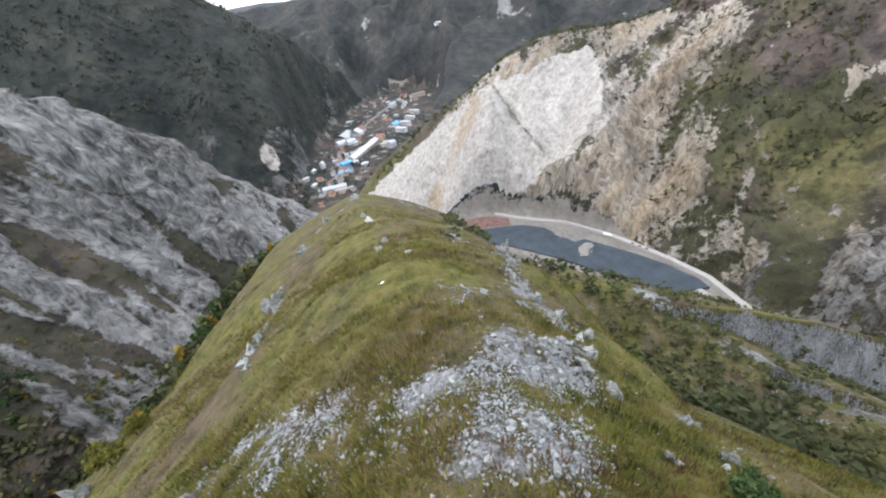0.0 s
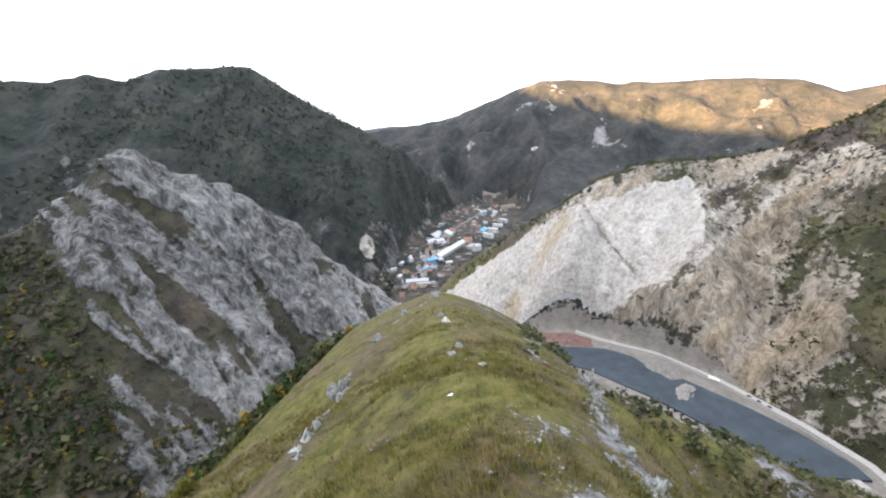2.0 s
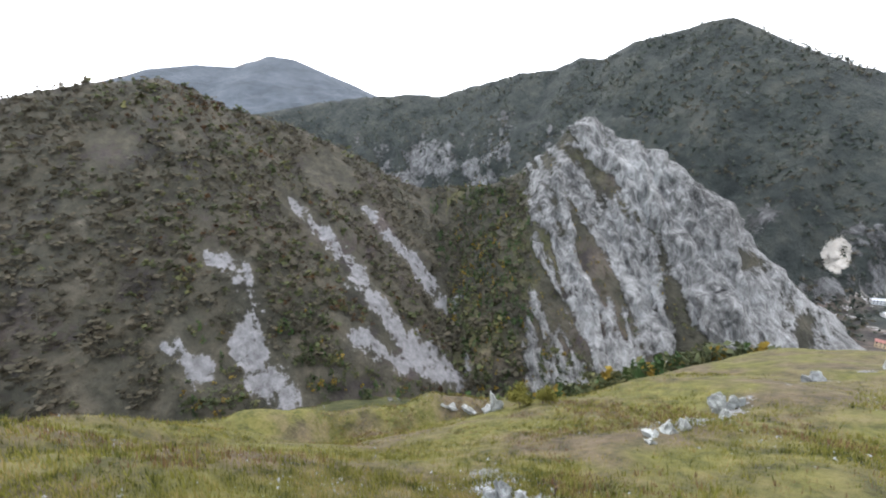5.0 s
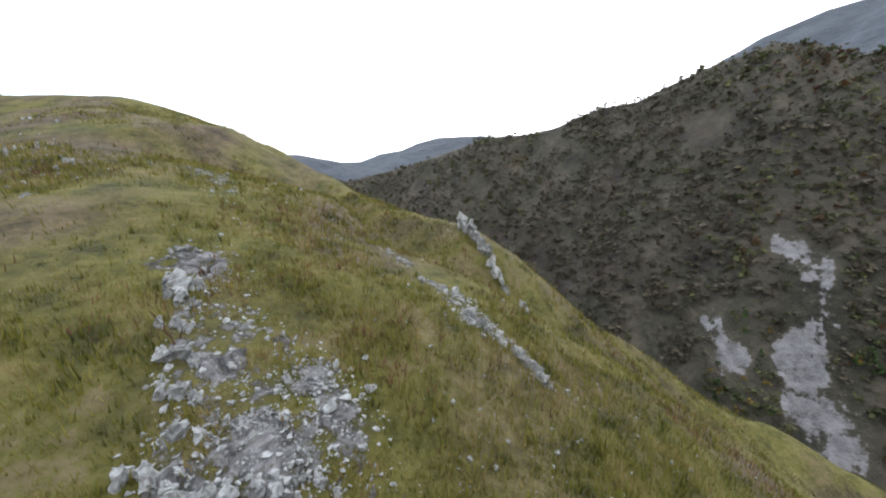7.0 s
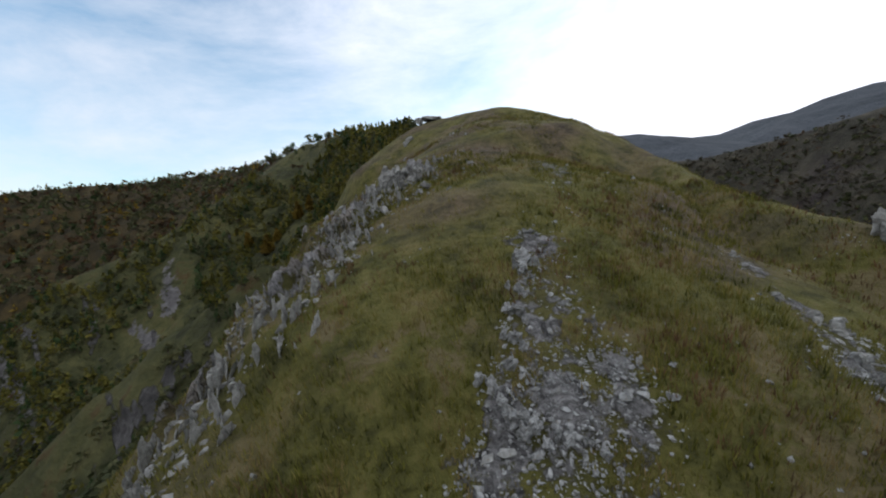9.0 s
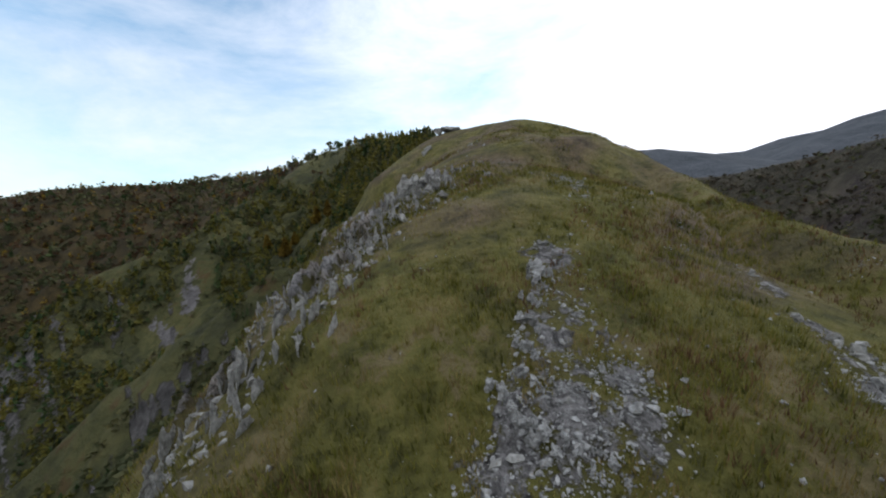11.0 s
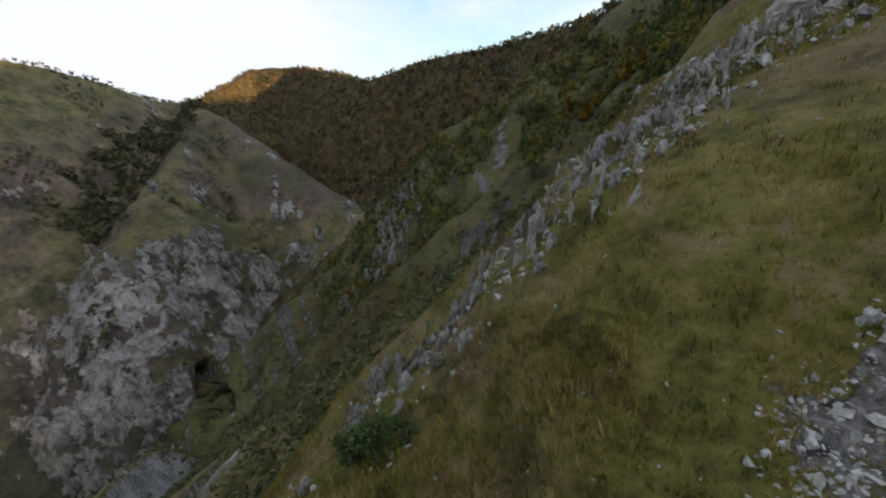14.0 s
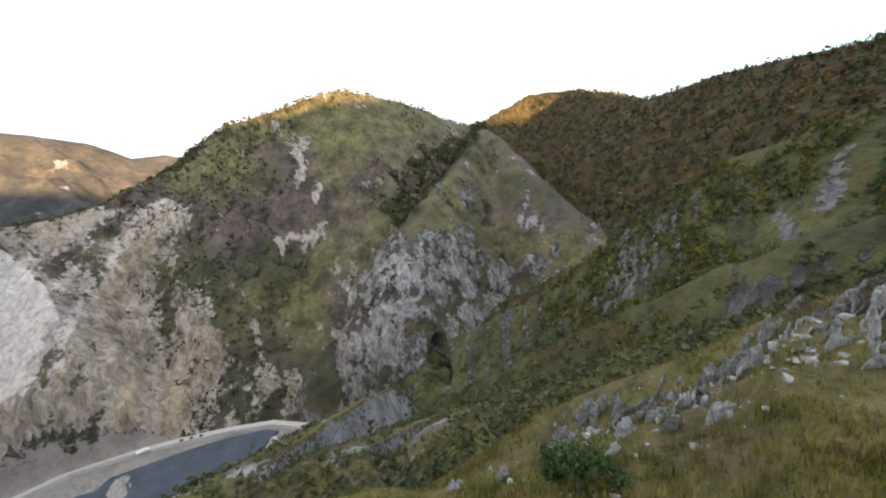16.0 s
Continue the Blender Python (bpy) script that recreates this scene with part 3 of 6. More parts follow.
RINGS, TURNS = radii(), 1020
ring, turn = np.meshgrid(RINGS, np.arange(TURNS) / TURNS * 2 * math.pi, indexing="ij")
CENTRE = (2.0, 0.6)
gx, gy = CENTRE[0] + ring * np.cos(turn), CENTRE[1] + ring * np.sin(turn)
gz, gkind = terrain(gx, gy)

# ---- masks and crags of the land ----
def near_dist(pts, x, y):
    return near_line(pts, x, y)[0]


tx, ty = np.gradient(gx, axis=0), np.gradient(gy, axis=0)
tz = np.gradient(gz, axis=0)
ux, uy, uz = [np.roll(q, -1, 1) - np.roll(q, 1, 1) for q in (gx, gy, gz)]
nx, ny, nz = ty * uz - tz * uy, tz * ux - tx * uz, tx * uy - ty * ux
nl = np.sqrt(nx * nx + ny * ny + nz * nz) + 1e-9
nx, ny, nz = nx / nl, ny / nl, nz / nl
flip = np.sign(nz)
nx, ny, nz = nx * flip, ny * flip, np.abs(nz)
steep = np.sqrt(1 - np.clip(nz, 0, 1) ** 2)          # sine of the slope
away = np.hypot(gx, gy)
bearing = np.degrees(np.arctan2(-gx, gy))
height = np.degrees(np.arctan2(gz, away))
is_ = {nm: gkind == i for i, nm in enumerate(NAMES)}

patchy = fbm(gx, gy, gz, size=70, octaves=4, seed=71)
fine_p = fbm(gx, gy, gz, size=18, octaves=3, seed=72)
rock = np.zeros_like(gx)
brush = np.zeros_like(gx)
pale = np.zeros_like(gx)

# rubble: broken stones told apart by cells
def cells(x, y, size, seed):
    """Distance to the nearest of scattered seeds, in cell widths, and a random value for that seed."""
    u, v = x / size, y / size
    iu, iv = np.floor(u), np.floor(v)
    best, pick = np.full(x.shape, 9.0), np.zeros_like(x)
    zero = np.zeros_like(iu)
    for di in (-1, 0, 1):
        for dj in (-1, 0, 1):
            a, b = iu + di, iv + dj
            d = np.hypot(a + 0.5 + 0.45 * lattice(a, b, zero, seed) - u, b + 0.5 + 0.45 * lattice(a, b, zero, seed + 1) - v)
            m = d < best
            best, pick = np.where(m, d, best), np.where(m, lattice(a, b, zero, seed + 2), pick)
    return best, pick


def flat_line(pts):
    return [(px, py, 0) for px, py in pts]


# near ridge: rubble on the crest, ledges at the rim, splintered ribs on the east side
small = fbm(gx, gy, size=3.2, octaves=4, seed=80)
tiny = fbm(gx, gy, size=1.1, octaves=3, seed=81)
CREST_SOUTH = flat_line([(0.6, -3), (0.6, -6), (0.2, -8), (-0.2, -10.5), (-0.8, -13.5)])
CREST_UPPER = flat_line([(-0.8, -13.5), (-2.2, -17), (-3.6, -21), (-4.4, -25)])
CREST_LINE = flat_line([(1.6, -7.6), (1.1, -8.9), (0.6, -10.2), (0.3, -11.4), (-0.1, -13), (-0.7, -15)])
CREST_EAST = flat_line([(11.5, 5.8), (12.2, 8), (13.2, 12.9), (13.4, 16.7), (15.5, 21), (17.8, 26), (18.5, 31), (15, 37)])
STONY = flat_line([(-9.7, 9.0), (-6, 9), (-2.5, 7), (1, 5.0), (4.5, 4.4), (7, 4.2), (9.5, 5.2)])
RIB_SIDE = flat_line([(19, -6.6), (15.5, -7.4), (14.0, -9.8), (12.6, -13), (11.0, -16), (10.9, -20), (10.5, -23), (8.0, -27), (7.0, -31)])
WEST_BAND = flat_line([(-9.6, -16.4), (-8.4, -12.4), (-8.8, -11), (-8.0, -9), (-8.1, -7.8), (-8.1, -6.7)])
TIP_LEFT = flat_line([(-9.0, 22.5), (-9.2, 34), (-7.5, 54), (-3, 66), (3, 74)])
RIB_FACE = flat_line([(px - 1.0, py + 1.3) for px, py, _ in RIB_SIDE])
FIN_LINES = [
    (flat_line([(10.9, -22.7), (10.6, -20.9), (11.1, -19.4), (10.7, -17.1), (10.6, -15), (10.7, -13.5)]), 0.45, 0.9),
    (flat_line([(9.0, -12.4), (8.3, -10.9), (7.6, -10)]), 0.3, 0.6),
    (flat_line([(12.4, -13.1), (11.5, -11.6), (11, -10.3), (9.6, -8.8)]), 0.4, 0.8),
    (flat_line([(16.2, -13.3), (16.1, -12.2), (14.6, -9.6), (12.9, -6.8)]), 0.45, 0.9),
    (flat_line([(18.7, -8.8), (17.4, -9.8), (16.7, -10.3)]), 0.45, 0.9),
    (flat_line([(13.8, -7.7), (12.5, -7.2), (12.4, -6.6)]), 0.4, 0.8),
    (flat_line([(13.8, -6.2), (15.5, -6.4), (18.0, -7.3), (19.4, -6.5)]), 0.5, 1.2),
    (flat_line([(15.3, -3.4), (13, -2.0), (12.3, -1.3)]), 0.35, 0.8),
]


def rock_near(x, y, fine=True):
    """How bare the near ridge is, before its patchiness."""
    v = 0.74 * np.exp(-(near_dist(CREST_SOUTH, x, y) / 1.75) ** 2)
    v = np.maximum(v, 0.58 * np.exp(-(near_dist(CREST_UPPER, x, y) / 1.3) ** 2))
    v = np.maximum(v, 0.72 * np.exp(-(near_dist(CREST_LINE, x, y) / 0.6) ** 2))
    v = np.maximum(v, 0.76 * np.exp(-(((x - 6.2) / 3.2) ** 2 + ((y - 1.9) / 2.6) ** 2) ** 2))
    v = np.maximum(v, 0.60 * np.exp(-(near_dist(STONY, x, y) / 2.6) ** 2))
    v = np.maximum(v, 0.78 * np.exp(-(((x - 8.7) / 3.2) ** 2 + ((y - 4.9) / 2.8) ** 2) ** 2))
    v = np.maximum(v, 0.66 * np.exp(-(((x + 0.8) / 2.2) ** 2 + ((y + 8.2) / 3.6) ** 2) ** 2))
    v = np.maximum(v, 0.40 * np.exp(-(((x - 8.5) / 4.0) ** 2 + ((y - 11) / 4.5) ** 2) ** 2))
    v = np.maximum(v, 0.70 * np.exp(-(near_dist(CREST_EAST, x, y) / 1.3) ** 2))
    v = np.maximum(v, 0.62 * np.exp(-(near_dist(WEST_BAND, x, y) / 0.8) ** 2))
    v = np.maximum(v, 0.50 * np.exp(-(near_dist(TIP_LEFT, x, y) / 1.6) ** 2))
    return v + 0.55 * fbm(x, y, size=2.4, octaves=4, seed=80, gain=0.65) + 0.28 * fbm(x, y, size=0.8, octaves=3, seed=81, gain=0.65) - 0.08


near_zone = away < 190
n_rock = np.where(near_zone, rock_near(gx, gy), -0.5)
rib = np.exp(-(near_dist(EAST_RIB[2:10], gx, gy) / 2.6) ** 2)
rib_streak = fbm(gx * 1.6 + gy * 0.4, gy * 0.35 + gz * 0.2, size=1.6, octaves=4, seed=83, gain=0.6)
rib = np.maximum(0.7 * rib, np.exp(-(near_dist(RIB_SIDE, gx, gy) / 2.4) ** 2))
rib = np.maximum(rib, np.exp(-(near_dist(RIB_FACE, gx, gy) / 1.9) ** 2))
n_rock = np.maximum(n_rock, rib * (0.34 + 1.2 * rib_streak))
fin_up = np.zeros_like(gx)
for pts, fw, fh in FIN_LINES:
    wob_d = near_dist(pts, gx + 0.8 * small, gy + 0.8 * tiny)
    fin_up = np.maximum(fin_up, 0.14 * fh * smooth(1.1, 0.3, wob_d / (fw * 0.7)) * smooth(-0.15, 0.2, fbm(gx, gy, size=2.6, octaves=2, seed=87)) * (0.35 + 1.3 * fbm(gx, gy, size=1.1, octaves=3, seed=86, gain=0.7)))
fin_up = np.clip(fin_up, 0, 2)
n_rock = np.maximum(n_rock, smooth(0.05, 0.3, fin_up) * 0.95)
east_low = smooth(9, 16, gx) * smooth(-4, 6, gy) * smooth(-15, -22, gz)
n_rock = np.maximum(n_rock, east_low * (0.22 + 1.0 * fbm(gx, gy, size=9, octaves=4, seed=88, gain=0.6)))
n_rock = np.maximum(n_rock, 0.58 * np.exp(-(near_dist(BENCH, gx, gy) / 5) ** 2) + 0.5 * small - 0.12)
n_rock = np.maximum(n_rock, 0.8 * smooth(0.80, 0.93, steep) * (away > 40) + 0.2 * small)
rock = np.where(is_["near"], n_rock - 0.10, rock)
brush = np.where(is_["near"], 0.20 + 0.6 * fbm(gx, gy, size=5, octaves=4, seed=84, gain=0.6) + 0.35 * small + 0.3 * rib, brush)
pale = np.where(is_["near"], -1, pale)
stain = np.where(is_["near"], 0.6 * rib * smooth(0.3, -0.2, tiny), 0.0)

# rocky mountain: slabs and strata that run down towards the north-east, turf and scrub between them
side_m = np.radians(bearing) * 400
p_r = side_m - 0.85 * gz
slab = fbm(p_r, gz * 0.22 + side_m * 0.1, size=30, octaves=4, seed=70, gain=0.6)
slab_fine = fbm(side_m - 0.4 * gz, gz * 0.18, size=9, octaves=3, seed=73, gain=0.6)
rm = 0.60 + 1.0 * slab + 0.45 * slab_fine + 0.3 * fine_p - 0.9 * smooth(44.5, 48, bearing + 2.5 * fine_p) - 0.5 * smooth(-170, -215, gz) - 0.25 * smooth(-3, 3, height) * smooth(34, 30, bearing)
rock = np.where(is_["rocky"], rm, rock)
brush = np.where(is_["rocky"], 0.66 + 0.9 * patchy, brush)

# scrub hill: grey gullies of rubble run down it
GULLIES = [
    ([(-378, 136), (-345, 148), (-315, 164), (-275, 178)], 8, 14),
    ([(-365, 58), (-335, 72), (-305, 91), (-272, 92), (-240, 105), (-217, 135)], 8, 20),
    ([(-300, -13), (-289, 5), (-260, 5), (-243, -3), (-216, 12)], 9, 13),
    ([(-257, -45), (-239, -27)], 4, 8),
    ([(-240, 66), (-228, 90), (-217, 135)], 10, 18),
]
torn = fbm(side_m, gz * 0.16, size=6, octaves=5, seed=74, gain=0.72)
gul = np.zeros_like(gx)
for pts, w0, w1 in GULLIES:
    p3 = flat_line(pts)
    total = sum(math.dist(a[:2], b[:2]) for a, b in zip(p3[:-1], p3[1:]))
    d, _, _, along = near_line(p3, gx + 5 * fine_p, gy + 5 * patchy)
    gul = np.maximum(gul, smooth(1.7, 0.0, d / (w0 + (w1 - w0) * along / total) + 1.5 * torn))
pale = np.where(is_["scrub"] | is_["rocky"], np.maximum(gul * (0.76 + 0.75 * torn + 0.3 * fine_p) - 0.02, pale), pale)
rock = np.where(is_["scrub"], 0.02 + 0.5 * fine_p + 0.4 * patchy + 0.3 * torn - 0.1, rock)
brush = np.where(is_["scrub"], 0.72 + 0.5 * patchy - 0.3 * smooth(78, 62, bearing) * smooth(-25, -5, height), brush)

# dark and far mountains: woods with crags
crag = fbm(gx, gy, gz, size=120, octaves=5, seed=90, gain=0.65)
crag_v = fbm(np.radians(bearing) * 1500, gz * 0.35, size=60, octaves=4, seed=91, gain=0.6)
rock = np.where(is_["dark"], -0.08 + 0.9 * crag + 0.5 * crag_v + 0.42 * smooth(26, 10, bearing) * smooth(-4, -12, height) + 0.5 * smooth(32, 44, bearing) * smooth(6, 0, height), rock)
pale = np.where(is_["dark"], smooth(34, 10, np.hypot(bearing - 9.3 - 0.5 * fine_p, (height + 14.0) * 0.5) * 22), pale)
brush = np.where(is_["dark"] | is_["far"] | is_["peak"], 0.5 + crag, brush)
rock = np.where(is_["far"], -0.05 + 0.9 * crag + 0.6 * crag_v, rock)

# quarry hill: white face with a slanting crack, brown broken rock with chutes, scrub, turf above
def on_face(pts, width):
    """Closeness to a line drawn on the far slopes by bearing and height angle."""
    return smooth(1.0, 0.35, near_dist(flat_line(pts), bearing + 0.5 * fine_p, height + 0.5 * fine_p) / width + 0.25 * fine_p)


side_q = np.radians(bearing) * 600
ledge = fbm(side_q + 0.9 * gz, (gz - side_q) * 0.16, size=34, octaves=5, seed=95, gain=0.62)
fall = fbm(side_q, gz * 0.25, size=20, octaves=5, seed=96, gain=0.62)
top_line = np.interp(bearing, [-40.5, -39, -37.9, -35.5, -32.1, -27, -24.4, -18.5, -15.2, -9.9, -2.4, 4], [-9, -7.1, -6.1, -6.8, -7.9, -9.0, -9.7, -13.1, -15.4, -18.5, -22.9, -27])
low_line = np.interp(bearing, [-40.8, -37.2, -33.6, -31.6, -26.1, -18.4, -17.1, -12, 0], [-14.8, -19.4, -20.9, -23.7, -26.4, -31.1, -32, -34, -40])
edge_line = np.interp(height, [-14, -10.6, -7], [-40.7, -40.2, -39.0])
face = smooth(0.7, -0.5, height - top_line + 1.2 * fine_p + 0.5 * fall) * smooth(-0.9, 0.4, height - low_line + 1.2 * fine_p) * smooth(-0.7, 0.4, bearing - edge_line + 0.8 * fine_p)
right_line = np.interp(height, [-34, -28, -21, -13.7, -6.4, -0.6, 3], [-62, -60, -53, -52, -54, -56.5, -58])
broken = smooth(-4, 4, bearing - right_line + 7 * patchy + 2 * fine_p) * smooth(1.5, -1.0, height + 3.2 + 1.2 * fine_p + 0.02 * (bearing + 40) ** 2 * (bearing > -40))
chute = np.maximum(on_face([(-55.5, -0.8), (-49.6, -5.2), (-45.8, -9.5), (-41.0, -15.5), (-36.5, -20.5)], 1.0), on_face([(-46.1, -4.7), (-44.3, -7.6), (-41.5, -10.6)], 1.2))
crack = np.maximum(on_face([(-25.2, -9.7), (-28.7, -15.1), (-33.6, -20.5)], 0.42), on_face([(-39.3, -6.4), (-40.7, -10), (-41.0, -14), (-37, -19)], 0.7))
pale = np.where(is_["quarry"], np.maximum(face * 1.2 - 0.05 + 0.12 * fine_p - 0.95 * crack, 0.9 * on_face([(-22.2, -9.8), (-24.8, -8.1), (-27.4, -6.3)], 0.45) + 0.45 * chute * broken + 0.25 * ledge + 0.2 * fine_p), pale)
rock = np.where(is_["quarry"], np.maximum(broken * (0.62 + 0.8 * ledge + 0.4 * fall), crack), rock)
stain = np.where(is_["quarry"], np.clip(1.4 * on_face([(-22.6, -11.6), (-19.6, -16.6), (-16.5, -21.9), (-14, -26)], 1.6) * (0.5 + 0.9 * fall) + 0.5 * on_face([(-34, -8.2), (-31.5, -10.4), (-28.6, -13.1)], 1.2) * (0.5 + fall)
                 + 0.35 * np.clip(fall * 1.6 - 0.15, 0, 1) + broken * (1 - face) * (0.35 + 0.9 * ledge), 0, 1), stain)
scrub_zone = smooth(-70, -58, bearing - 1.2 * (height + 10) * 0.4 + 6 * patchy)
brush = np.where(is_["quarry"], 0.10 + 0.8 * patchy + 0.30 * scrub_zone, brush)
# cliffs of the quarry hill's lower south side and of the spur, with tongues of turf
cliff_top = np.interp(bearing, [-112, -106, -100, -95, -87.5, -81.7, -74, -69, -62, -58], [-18, -18, -16.5, -14.0, -10.3, -10.3, -13, -17, -25, -36])
cliff = smooth(2.5, -2.5, height - cliff_top + 5 * patchy) * (0.34 + 0.5 * fall + 0.6 * fine_p + 0.55 * ledge + 0.28 * smooth(-66, -74, bearing))
knobs = 1.7 * (fbm(side_q, gz * 0.6, size=24, octaves=4, seed=97, gain=0.6) - 0.17) + 0.45 * fine_p
knobs = knobs + 0.45 * np.exp(-((bearing + 70) / 2.5) ** 2 - ((height - 0.5) / 4) ** 2) + 0.35 * np.exp(-((bearing + 58) / 2.0) ** 2 - ((height - 2.0) / 2.5) ** 2) + 0.3 * np.exp(-((bearing + 105) / 4) ** 2 - ((height + 12) / 2.5) ** 2)
knobs = knobs + 0.30 * np.exp(-((bearing + 70.9) / 1.3) ** 2 - ((height + 9.3) / 2.2) ** 2) + 0.35 * np.exp(-((bearing + 71.2 - 0.3 * (height + 15)) / 2.0) ** 2 - ((height + 15.3) / 2.6) ** 2) + 0.5 * np.exp(-((bearing + 75.6) / 1.0) ** 2 - ((height + 8.9) / 1.2) ** 2) + 0.5 * np.exp(-((bearing + 81.2) / 1.5) ** 2 - ((height + 6.6) / 1.0) ** 2)
south = is_["spur"] | (is_["quarry"] & (bearing < -57))
rock = np.where(south, np.maximum(np.maximum(cliff, knobs), rock * (bearing > -62)), rock)
pale = np.where(south, -0.3, pale)
stain = np.where(south, np.clip(0.25 + 0.8 * fall, 0, 0.6), stain)
brush = np.where(is_["spur"], 0.30 + 0.75 * patchy, brush)
cave = smooth(1.0, 0.6, np.maximum(np.abs(bearing + 87.2 + 0.15 * (height + 31)) / (0.7 + 0.3 * np.clip(-27 - height, 0, 6)), np.abs(height + 31.3) / 4.0))

# wooded ridge
mid_cliff = np.exp(-(near_dist(flat_line([(62, -71), (71, -66), (79, -58), (84, -50)]), gx + 4 * fine_p, gy + 4 * patchy) / 5.0) ** 2)
far_cliff = np.exp(-(near_dist(flat_line([(276, -166), (252, -135), (238, -95)]), gx, gy) / 26) ** 2)
rock = np.where(is_["forest"], 0.74 * mid_cliff + 0.62 * far_cliff - 0.22 + 0.9 * torn + 0.5 * fall + 0.3 * fine_p + 0.5 * smooth(-2, -14, height) * smooth(150, 240, away) * (bearing > -135), rock)
brush = np.where(is_["forest"], np.where(away > 420, 0.9, 0.26) + 0.6 * patchy - 0.5 * mid_cliff, brush)
GREY_SLIDES = [([(205, -238), (204, -221), (190, -200)], 5, 7), ([(206, -191), (196, -187), (186, -182)], 3, 4)]
sl = np.zeros_like(gx)
for pts, w0, w1 in GREY_SLIDES:
    p3 = flat_line(pts)
    total = sum(math.dist(a[:2], b[:2]) for a, b in zip(p3[:-1], p3[1:]))
    d, _, _, along = near_line(p3, gx + 3 * fine_p, gy + 3 * patchy)
    sl = np.maximum(sl, smooth(1.5, 0.4, d / (w0 + (w1 - w0) * along / total) + 0.7 * torn))
pale = np.where(is_["forest"], sl * (0.60 + 0.9 * torn) - 0.05, pale)

# valley floor
yard_d, _, yard_side, yard_along = near_line(YARD, gx, gy)
in_yard = smooth(75, 55, yard_d)
brush = np.where(is_["ground"], in_yard + 0.3 * patchy, brush)
pale = np.where(is_["ground"], np.maximum(-0.2 + 0.5 * patchy * in_yard, 0.24 * smooth(840, 900, gy) * (np.abs(bearing) < 12) + 0.6 * fine_p), pale)
rock = np.where(is_["ground"], -0.5, rock)

# crags: push bare rock in and out along the slope
hx, hy = nx / (np.hypot(nx, ny) + 1e-6), ny / (np.hypot(nx, ny) + 1e-6)
bare = np.clip(np.maximum(rock, pale * 0.5), 0, 1) * smooth(0.25, 0.6, steep)
jag = fbm(gx, gy, gz * 0.45, size=16, octaves=4, seed=100, gain=0.65, ridged=True)
jag_big = fbm(gx, gy, gz * 0.4, size=52, octaves=3, seed=101, ridged=True)
amp = np.where(is_["rocky"], 11.0, np.where(is_["quarry"], 7.0, np.where(is_["spur"], 9.0, np.where(is_["forest"] | is_["scrub"], 4.0, np.where(is_["dark"], 16.0, np.where(is_["far"], 25.0, 0.0))))))
ribs = np.where(is_["rocky"], slab + 0.8 * slab_fine, np.where(is_["quarry"] | is_["spur"], 0.8 * fall + 0.7 * ledge, 0.0))
lift = smooth(QUARRY_FLOOR + 4, QUARRY_FLOOR + 45, gz) * np.where(pale > 0.5, 0.55, 1.0)
push = amp * bare * (0.5 * (jag - 0.25) + 0.6 * (jag_big - 0.3) + 0.9 * ribs) * smooth(60, 160, away) * np.where(is_["quarry"] | is_["spur"], lift, 1.0)
push = push - np.where(is_["quarry"], 3.5 * crack, 0) - np.where((away > 250) & (away < 700), 26.0 * cave, 0)
gx, gy, gz = gx + hx * push, gy + hy * push, gz + 0.35 * nz * push
# turf, broken stones and splinters near by
s1, r1 = cells(gx + 0.1 * tiny, gy + 0.1 * tiny, 0.75, 120)
s2, r2 = cells(gx, gy, 0.34, 124)
stony = smooth(0.36, 0.62, rock)
stones_up = stony * (0.06 * (0.5 + 0.5 * r1) * smooth(0.62, 0.25, s1) + 0.07 * (0.5 + 0.5 * r2) * smooth(0.6, 0.2, s2) * smooth(60, 20, away))
splinter = rib * stony * 1.5 * np.clip(rib_streak + 0.15, 0, 1)
gz = gz + np.where(is_["near"], 0.12 * small + 0.07 * tiny + stones_up + splinter + fin_up + 0.5 * fbm(gx, gy, size=9, octaves=2, seed=103) * smooth(6, 25, away), 0)
gz = gz + np.where(is_["forest"] & (away < 420), 1.2 * fbm(gx, gy, size=14, octaves=3, seed=104), 0)


def sheet(name, label, category, nm):
    """One landform out of the common sheet of land."""
    pick = gkind == NAMES.index(nm)
    n, m = gx.shape
    idx = np.arange(n * m).reshape(n, m)
    a, b = idx[:-1], np.roll(idx, -1, 1)[:-1]
    c, d = np.roll(idx, -1, 1)[1:], idx[1:]
    quads = np.stack([a, d, c, b], -1).reshape(-1, 4)
    quads = quads[pick.ravel()[quads[:, 0]]]
    used, inv = np.unique(quads, return_inverse=True)
    co = np.stack([gx.ravel()[used], gy.ravel()[used], gz.ravel()[used]], -1)
    me = bpy.data.meshes.new(name)
    me.vertices.add(len(used))
    me.vertices.foreach_set("co", co.ravel())
    me.loops.add(quads.size)
    me.loops.foreach_set("vertex_index", inv.ravel().astype(np.int32))
    me.polygons.add(len(quads))
    me.polygons.foreach_set("loop_start", np.arange(0, quads.size, 4, dtype=np.int32))
    for key, val in (("rock", rock), ("brush", brush), ("pale", pale), ("stain", stain)):
        me.attributes.new(key, 'FLOAT', 'POINT').data.foreach_set("value", np.clip(val, -0.6, 1.4).ravel()[used].astype(np.float32))
    me.update(calc_edges=True)
    me.polygons.foreach_set("use_smooth", rock.ravel()[used][inv.reshape(-1, 4)[:, 0]] < 0.45 if nm in ("near", "rocky", "spur") else np.ones(len(quads), bool))
    me.materials.append(LAND[nm])
    return tagged(new(name, me), label, category, kind="structure")


